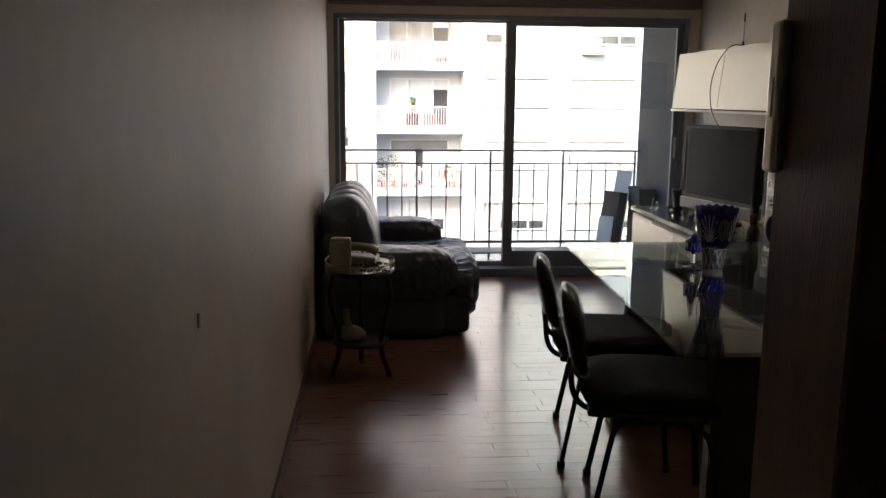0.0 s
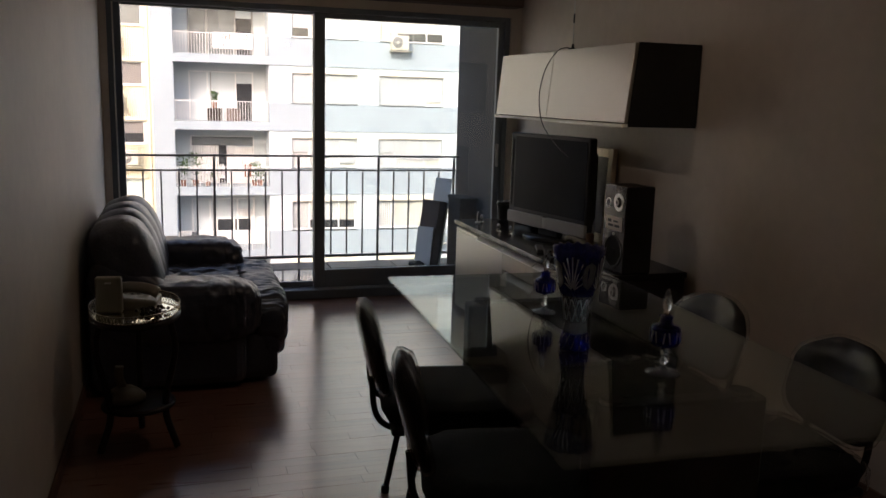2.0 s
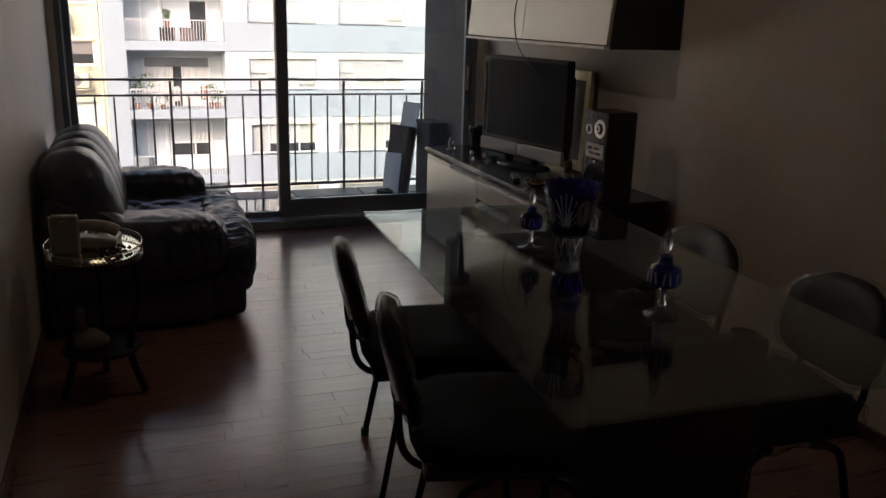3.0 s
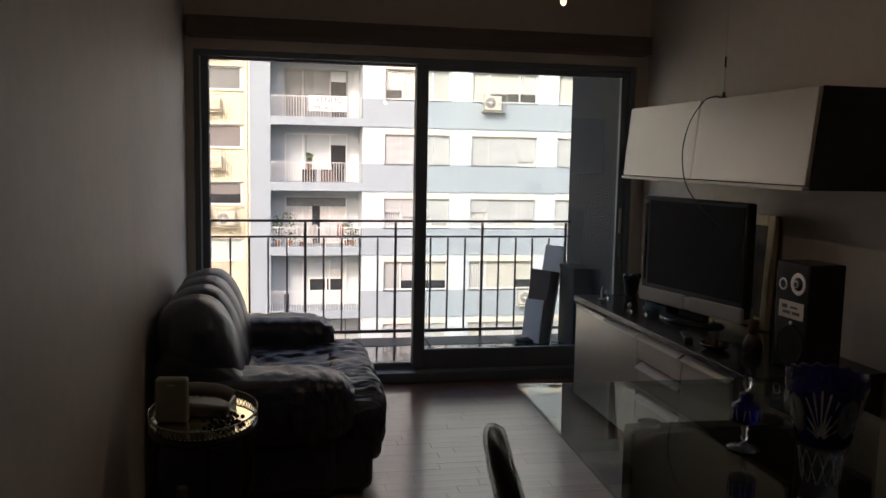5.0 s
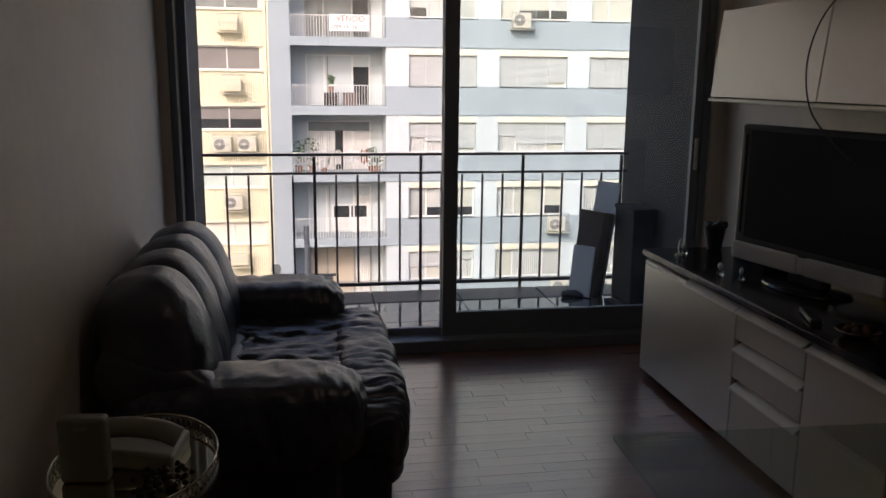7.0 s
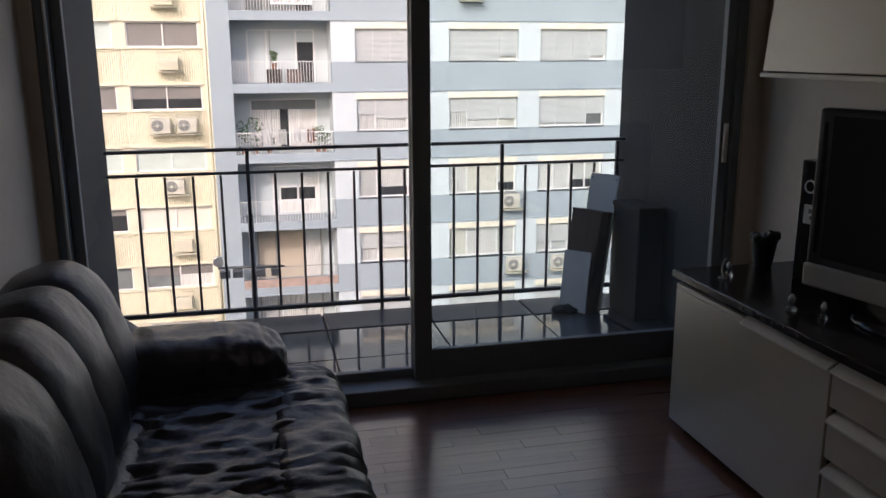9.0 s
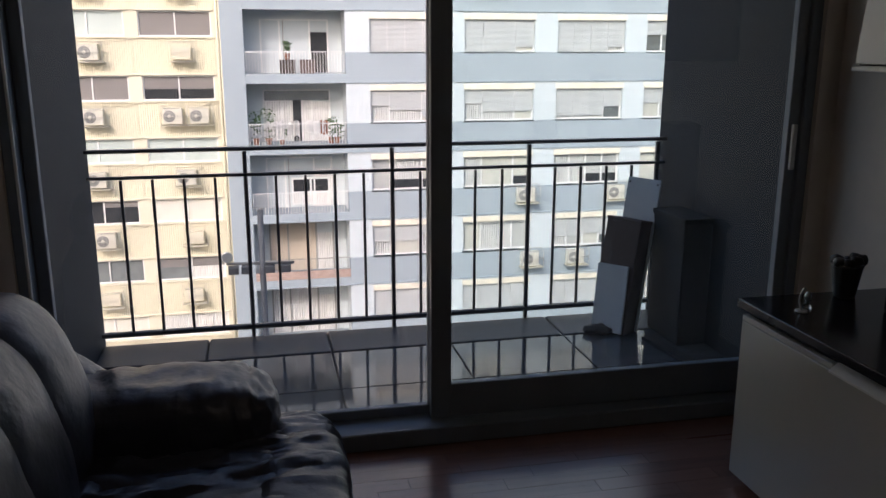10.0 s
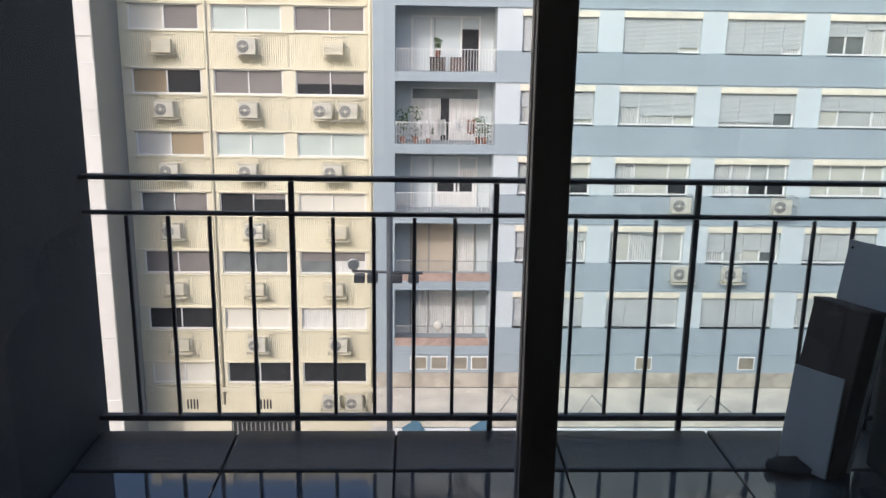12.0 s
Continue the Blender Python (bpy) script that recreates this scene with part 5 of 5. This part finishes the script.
def goblet(x, y, k):
    g = thing("lidded_goblet", "cut-crystal lidded goblet with a cobalt bowl and pointed stopper", "goblet", (x, y, 0.7505), group="lidded goblets")
    part("foot", lathe([(0.044 * k, 0), (0.044 * k, 0.003), (0.014 * k, 0.009), (0.006 * k, 0.022 * k)], 28, flute=8, depth=0.04), DIMCRYSTAL, g)
    part("stem", lathe([(0.006 * k, 0.02 * k), (0.012 * k, 0.032 * k), (0.006 * k, 0.044 * k), (0.011 * k, 0.055 * k), (0.006 * k, 0.07 * k)], 10), CRYSTAL, g)
    part("bowl", lathe([(0.010 * k, 0.07 * k), (0.032 * k, 0.076 * k), (0.038 * k, 0.085 * k), (0.037 * k, 0.118 * k), (0.033 * k, 0.126 * k)], 48, flute=12, depth=0.03), COBALT, g, "cobalt blue cut bowl")
    part("lid", lathe([(0.033 * k, 0.126 * k), (0.018 * k, 0.131 * k), (0.016 * k, 0.147 * k), (0.019 * k, 0.151 * k), (0.010 * k, 0.154 * k)], 28), COBALT, g)
    part("stopper", lathe([(0.006 * k, 0.152 * k), (0.013 * k, 0.176 * k), (0.012 * k, 0.192 * k), (0.004 * k, 0.218 * k)], 8), CRYSTAL, g)
    for i in range(14):
        a = 2 * math.pi * i / 14
        t = 0.10 if i % 2 else -0.10
        part("cut", tube([(0.0385 * k * math.cos(a), 0.0385 * k * math.sin(a), 0.086 * k), (0.0385 * k * math.cos(a + t), 0.0385 * k * math.sin(a + t), 0.115 * k)], 0.0022 * k, 5), FROST, g)


goblet(1.70, 3.70, 0.90)
goblet(1.745, 3.04, 1.03)


# ---------------------------------------------------------------- chairs
def visitor_chair(wrapped=False):
    c = thing("dining_chair", "black upholstered chair wholly wrapped in clear plastic film" if wrapped else "black upholstered four-legged chair with plastic film on its back", "chair", group="chairs round the table")
    part("seat", pillow(0.045, 0, 0.468, 0.50, 0.47, 0.085, 0.48, 0.004, 8, nu=40, nv=20), BLACKFAB, c, smooth=True)
    part("seat_rim", tube([(0.045 + 0.24 * math.copysign(abs(math.cos(k * math.pi / 24)) ** 0.5, math.cos(k * math.pi / 24)),
                            0.22 * math.copysign(abs(math.sin(k * math.pi / 24)) ** 0.5, math.sin(k * math.pi / 24)), 0.452) for k in range(49)], 0.007, 6), BLACKPLA, c)
    if wrapped:
        part("seat_cover", pillow(0.045, 0, 0.455, 0.53, 0.49, 0.135, 0.5, 0.012, 16, (1, 1, 0.5), 90, 40, seed=4.0, crease=2.0), FILM, c, "clear crinkled plastic film", smooth=True)
    part("seat_shell", box(-0.18, -0.20, 0.405, 0.22, 0.20, 0.432, 0.012, 2), BLACKPLA, c)
    for nm, th, grow, mt in (("backrest", 0.026, 0.0, BLACKFAB), ("plastic_cover", 0.038, 0.009, WRAP if wrapped else FILM)):
        t = bmesh.new()
        nu, nv = (65, 45) if wrapped and mt is not BLACKFAB else (17, 13)
        grid = {}
        for sd in (0, 1):
            for i in range(nu):
                for j in range(nv):
                    u, v = -1 + 2 * i / (nu - 1), -1 + 2 * j / (nv - 1)
                    ru = (1 - 0.42 * abs(v) ** 4 if v > 0 else 1 - 0.16 * abs(v) ** 4)
                    y = (0.20 + grow) * u * ru
                    z = 0.648 + (0.135 + grow) * v * (1 - 0.20 * abs(u) ** 4)
                    x = -0.205 - 0.24 * (z - 0.52) + 0.55 * y * y
                    edge = 1 - max(abs(u), abs(v)) ** 6
                    x += (1 if sd else -1) * th * (0.25 + 0.75 * edge) / 2 * 1.6
                    if mt is not BLACKFAB:
                        x += 0.004 * noise.noise(Vector((y * 30, z * 24, sd * 4.0)))
                        if wrapped:
                            q = Vector((y * 15 + z * 4, z * 5 - y * 2, sd * 4.0))
                            x += (1 if sd else -1) * (0.007 * (0.5 - abs(noise.noise(q))) + 0.004 * (0.5 - abs(noise.noise(q * 2.7))))
                    grid[sd, i, j] = t.verts.new((x, y, z))
        for sd in (0, 1):
            for i in range(nu - 1):
                for j in range(nv - 1):
                    q = [grid[sd, i, j], grid[sd, i + 1, j], grid[sd, i + 1, j + 1], grid[sd, i, j + 1]]
                    t.faces.new(q if sd else q[::-1]).smooth = True
        loop = [(i, 0) for i in range(nu)] + [(nu - 1, j) for j in range(1, nv)] + [(i, nv - 1) for i in range(nu - 2, -1, -1)] + [(0, j) for j in range(nv - 2, 0, -1)]
        for a, b in zip(loop, loop[1:] + loop[:1]):
            t.faces.new((grid[0, a[0], a[1]], grid[0, b[0], b[1]], grid[1, b[0], b[1]], grid[1, a[0], a[1]])).smooth = True
        bmesh.ops.recalc_face_normals(t, faces=t.faces[:])
        part(nm, t, mt, c, "clear crinkled plastic film" if mt is not BLACKFAB else "")
    for sy in (-1, 1):
        part("front_leg", tube(smooth_path([(0.10, sy * 0.19, 0.400), (0.17, sy * 0.215, 0.39), (0.205, sy * 0.23, 0.33), (0.235, sy * 0.25, 0.01)]), 0.0095, 8, flat=1.25), CHROMEDARK, c)
        part("rear_leg", tube(smooth_path([(-0.02, sy * 0.19, 0.400), (-0.08, sy * 0.215, 0.39), (-0.105, sy * 0.23, 0.33), (-0.165, sy * 0.255, 0.01)]), 0.0095, 8, flat=1.25), CHROMEDARK, c)
        part("back_post", tube(smooth_path([(-0.06, sy * 0.13, 0.405), (-0.17, sy * 0.13, 0.41), (-0.225, sy * 0.13, 0.46), (-0.24, sy * 0.13, 0.58)]), 0.010, 8), CHROMEDARK, c)
        for x in (0.235, -0.165):
            part("foot_cap", lathe([(0.015, 0), (0.016, 0.02), (0.012, 0.03)], 10, m=pose(x, sy * (0.25 if x > 0 else 0.255), 0)), BLACKPLA, c)
    part("cross_bar", tube([(0.16, -0.21, 0.392), (0.16, 0.21, 0.392)], 0.009, 8), METAL, c, "thin bright metal cross bar")
    return c


chair = visitor_chair()
chair.matrix_basis = pose(1.36, 3.745, 0, 0, 0, -10)
copy_thing(chair, pose(1.335, 3.16, 0, 0, 0, -14))
wrapped_chair = visitor_chair(True)
wrapped_chair.matrix_basis = pose(2.10, 3.66, 0, 0, 0, 180)
copy_thing(wrapped_chair, pose(2.14, 3.09, 0, 0, 0, 176))

# ---------------------------------------------------------------- things on the balcony
lean = pose(0, 0, 0, 0, 10.5, 0)
bx = thing("flat_carton", "flat brown carton leaning against the balcony wall", "carton", (2.535, 8.05, 0.017), 30)
part("carton", box(0, -0.10, 0, 0.095, 0.10, 0.565, 0.004, m=lean), CARD, bx)
part("flap", box(-0.003, -0.102, 0.556, 0.098, 0.102, 0.570, 0.003, m=lean), CARD, bx)
part("tape", box(-0.0012, -0.02, 0.35, 0.0, 0.02, 0.556, m=lean), CARD, bx)
b1 = thing("white_board", "tall white melamine board standing behind the carton", "board", (2.535, 8.05, 0.017), 30)
part("sheet", box(0.102, -0.105, 0, 0.111, 0.085, 0.775, 0.001, m=lean), BOARD, b1)
for y in (-0.09, 0.07):
    part("screw_hole", lathe([(0.005, 0), (0.005, 0.0015)], 10, m=lean @ pose(0.102, y, 0.75, 0, -90, 0)), BLACKPLA, b1)
b2 = thing("white_board", "white melamine offcut leaning against the carton", "board", (2.535, 8.05, 0.017), 30)
part("sheet", box(-0.014, -0.095, 0, -0.005, 0.085, 0.335, 0.001, m=lean @ pose(0, 0, 0, -3, 0, 0)), BOARD, b2)
g2 = thing("grey_crate", "dark grey upright crate beside the carton", "crate", (2.845, 7.93, 0.017), 2)
part("body", box(-0.075, -0.15, 0, 0.075, 0.15, 0.60, 0.010, 2), GREYBOX, g2)
part("lid", box(-0.079, -0.154, 0.585, 0.079, 0.154, 0.612, 0.006, 2), GREYBOX, g2)
rag = thing("dark_rag", "crumpled dark plastic bag on the tiles", "bag", (2.49, 8.03, 0.017))
part("bag", pillow(0, 0, 0.018, 0.16, 0.10, 0.04, 0.9, 0.02, 20, nu=24, nv=12), GREYBOX, rag, smooth=True)
pl = thing("plank", "long thin board lying at the foot of the balcony wall", "board", (2.72, 7.6, 0.017), 8)
part("board", box(-0.03, -0.30, 0, 0.03, 0.30, 0.02, 0.003), GREYBOX, pl)

# ---------------------------------------------------------------- pendant lamp
LAMP = (1.585, 4.80, 1.975)
pd = thing("pendant_lamp", "brass pendant lamp with a lit warm tube bulb", "ceiling lamp", (LAMP[0], LAMP[1], LAMP[2] - 2.055))
part("rose", lathe([(0.05, 2.58), (0.05, 2.60)], 24), BRASS, pd)
part("rod", tube([(0, 0, 2.30), (0, 0, 2.58)], 0.006, 8), BRASS, pd)
part("socket", lathe([(0.014, 2.20), (0.018, 2.24), (0.018, 2.30), (0.006, 2.32)], 16), BRASS, pd)
part("bulb", lathe([(0.006, 2.055), (0.011, 2.065), (0.012, 2.10), (0.012, 2.19), (0.010, 2.20)], 16), BULB, pd, "lit warm tube bulb")

# ---------------------------------------------------------------- parquet floor, last
fb2 = box(LX - 0.1, 1.44, -0.2, RX + 0.1, WY, -0.004)
box(LX - 0.1, BY, -0.2, 1.16, 1.44, -0.004, bm=fb2)
fl = setting("floor", fb2, JOINT, "glossy dark reddish parquet strip floor")
PW, PL = 0.070, 0.42
rp = random.Random(11)
kinds_p = [finish(box(-PL / 2 + 0.0004, -PW / 2 + 0.0002, -0.012, PL / 2 - 0.0004, PW / 2 - 0.0002, d, 0.0004), "plank", PARQUET) for d in (0.0, 0.0002, 0.0004)]
rest = bmesh.new()
count = 0
rows_p = int((WY - 0.03 - BY) / PW)
for j in range(rows_p):
    y = WY - 0.04 - PW * (j + 0.5)
    off = rp.choice((0.0, 0.14, 0.28)) + rp.uniform(-0.03, 0.03)
    x, end = LX - off, RX if y > 1.5 else 1.10
    while x < end:
        a, b = max(x, LX), min(x + PL, end)
        if b - a > 0.02:
            whole = b - a > PL - 0.001
            if whole and 3.3 < y and 0.75 < (a + b) / 2 < 2.35 and count < 300:
                o = new("plank", kinds_p[rp.randrange(3)])
                o.parent = fl
                o.matrix_basis = pose((a + b) / 2, y, 0)
                count += 1
            else:
                box(a + 0.0004, y - PW / 2 + 0.0002, -0.012, b - 0.0004, y + PW / 2 - 0.0002, rp.choice((0.0, 0.0002, 0.0004)), bm=rest)
        x += PL
tagged(part("plank_field", rest, PARQUET, fl), kind="stuff")

bulb_light = new("bulb_light", bpy.data.lights.new("bulb_light", "POINT"))
bulb_light.data.energy, bulb_light.data.color, bulb_light.data.shadow_soft_size = 1.3, (1.0, 0.86, 0.70), 0.012
bulb_light.location = (LAMP[0], LAMP[1], LAMP[2] - 0.06)
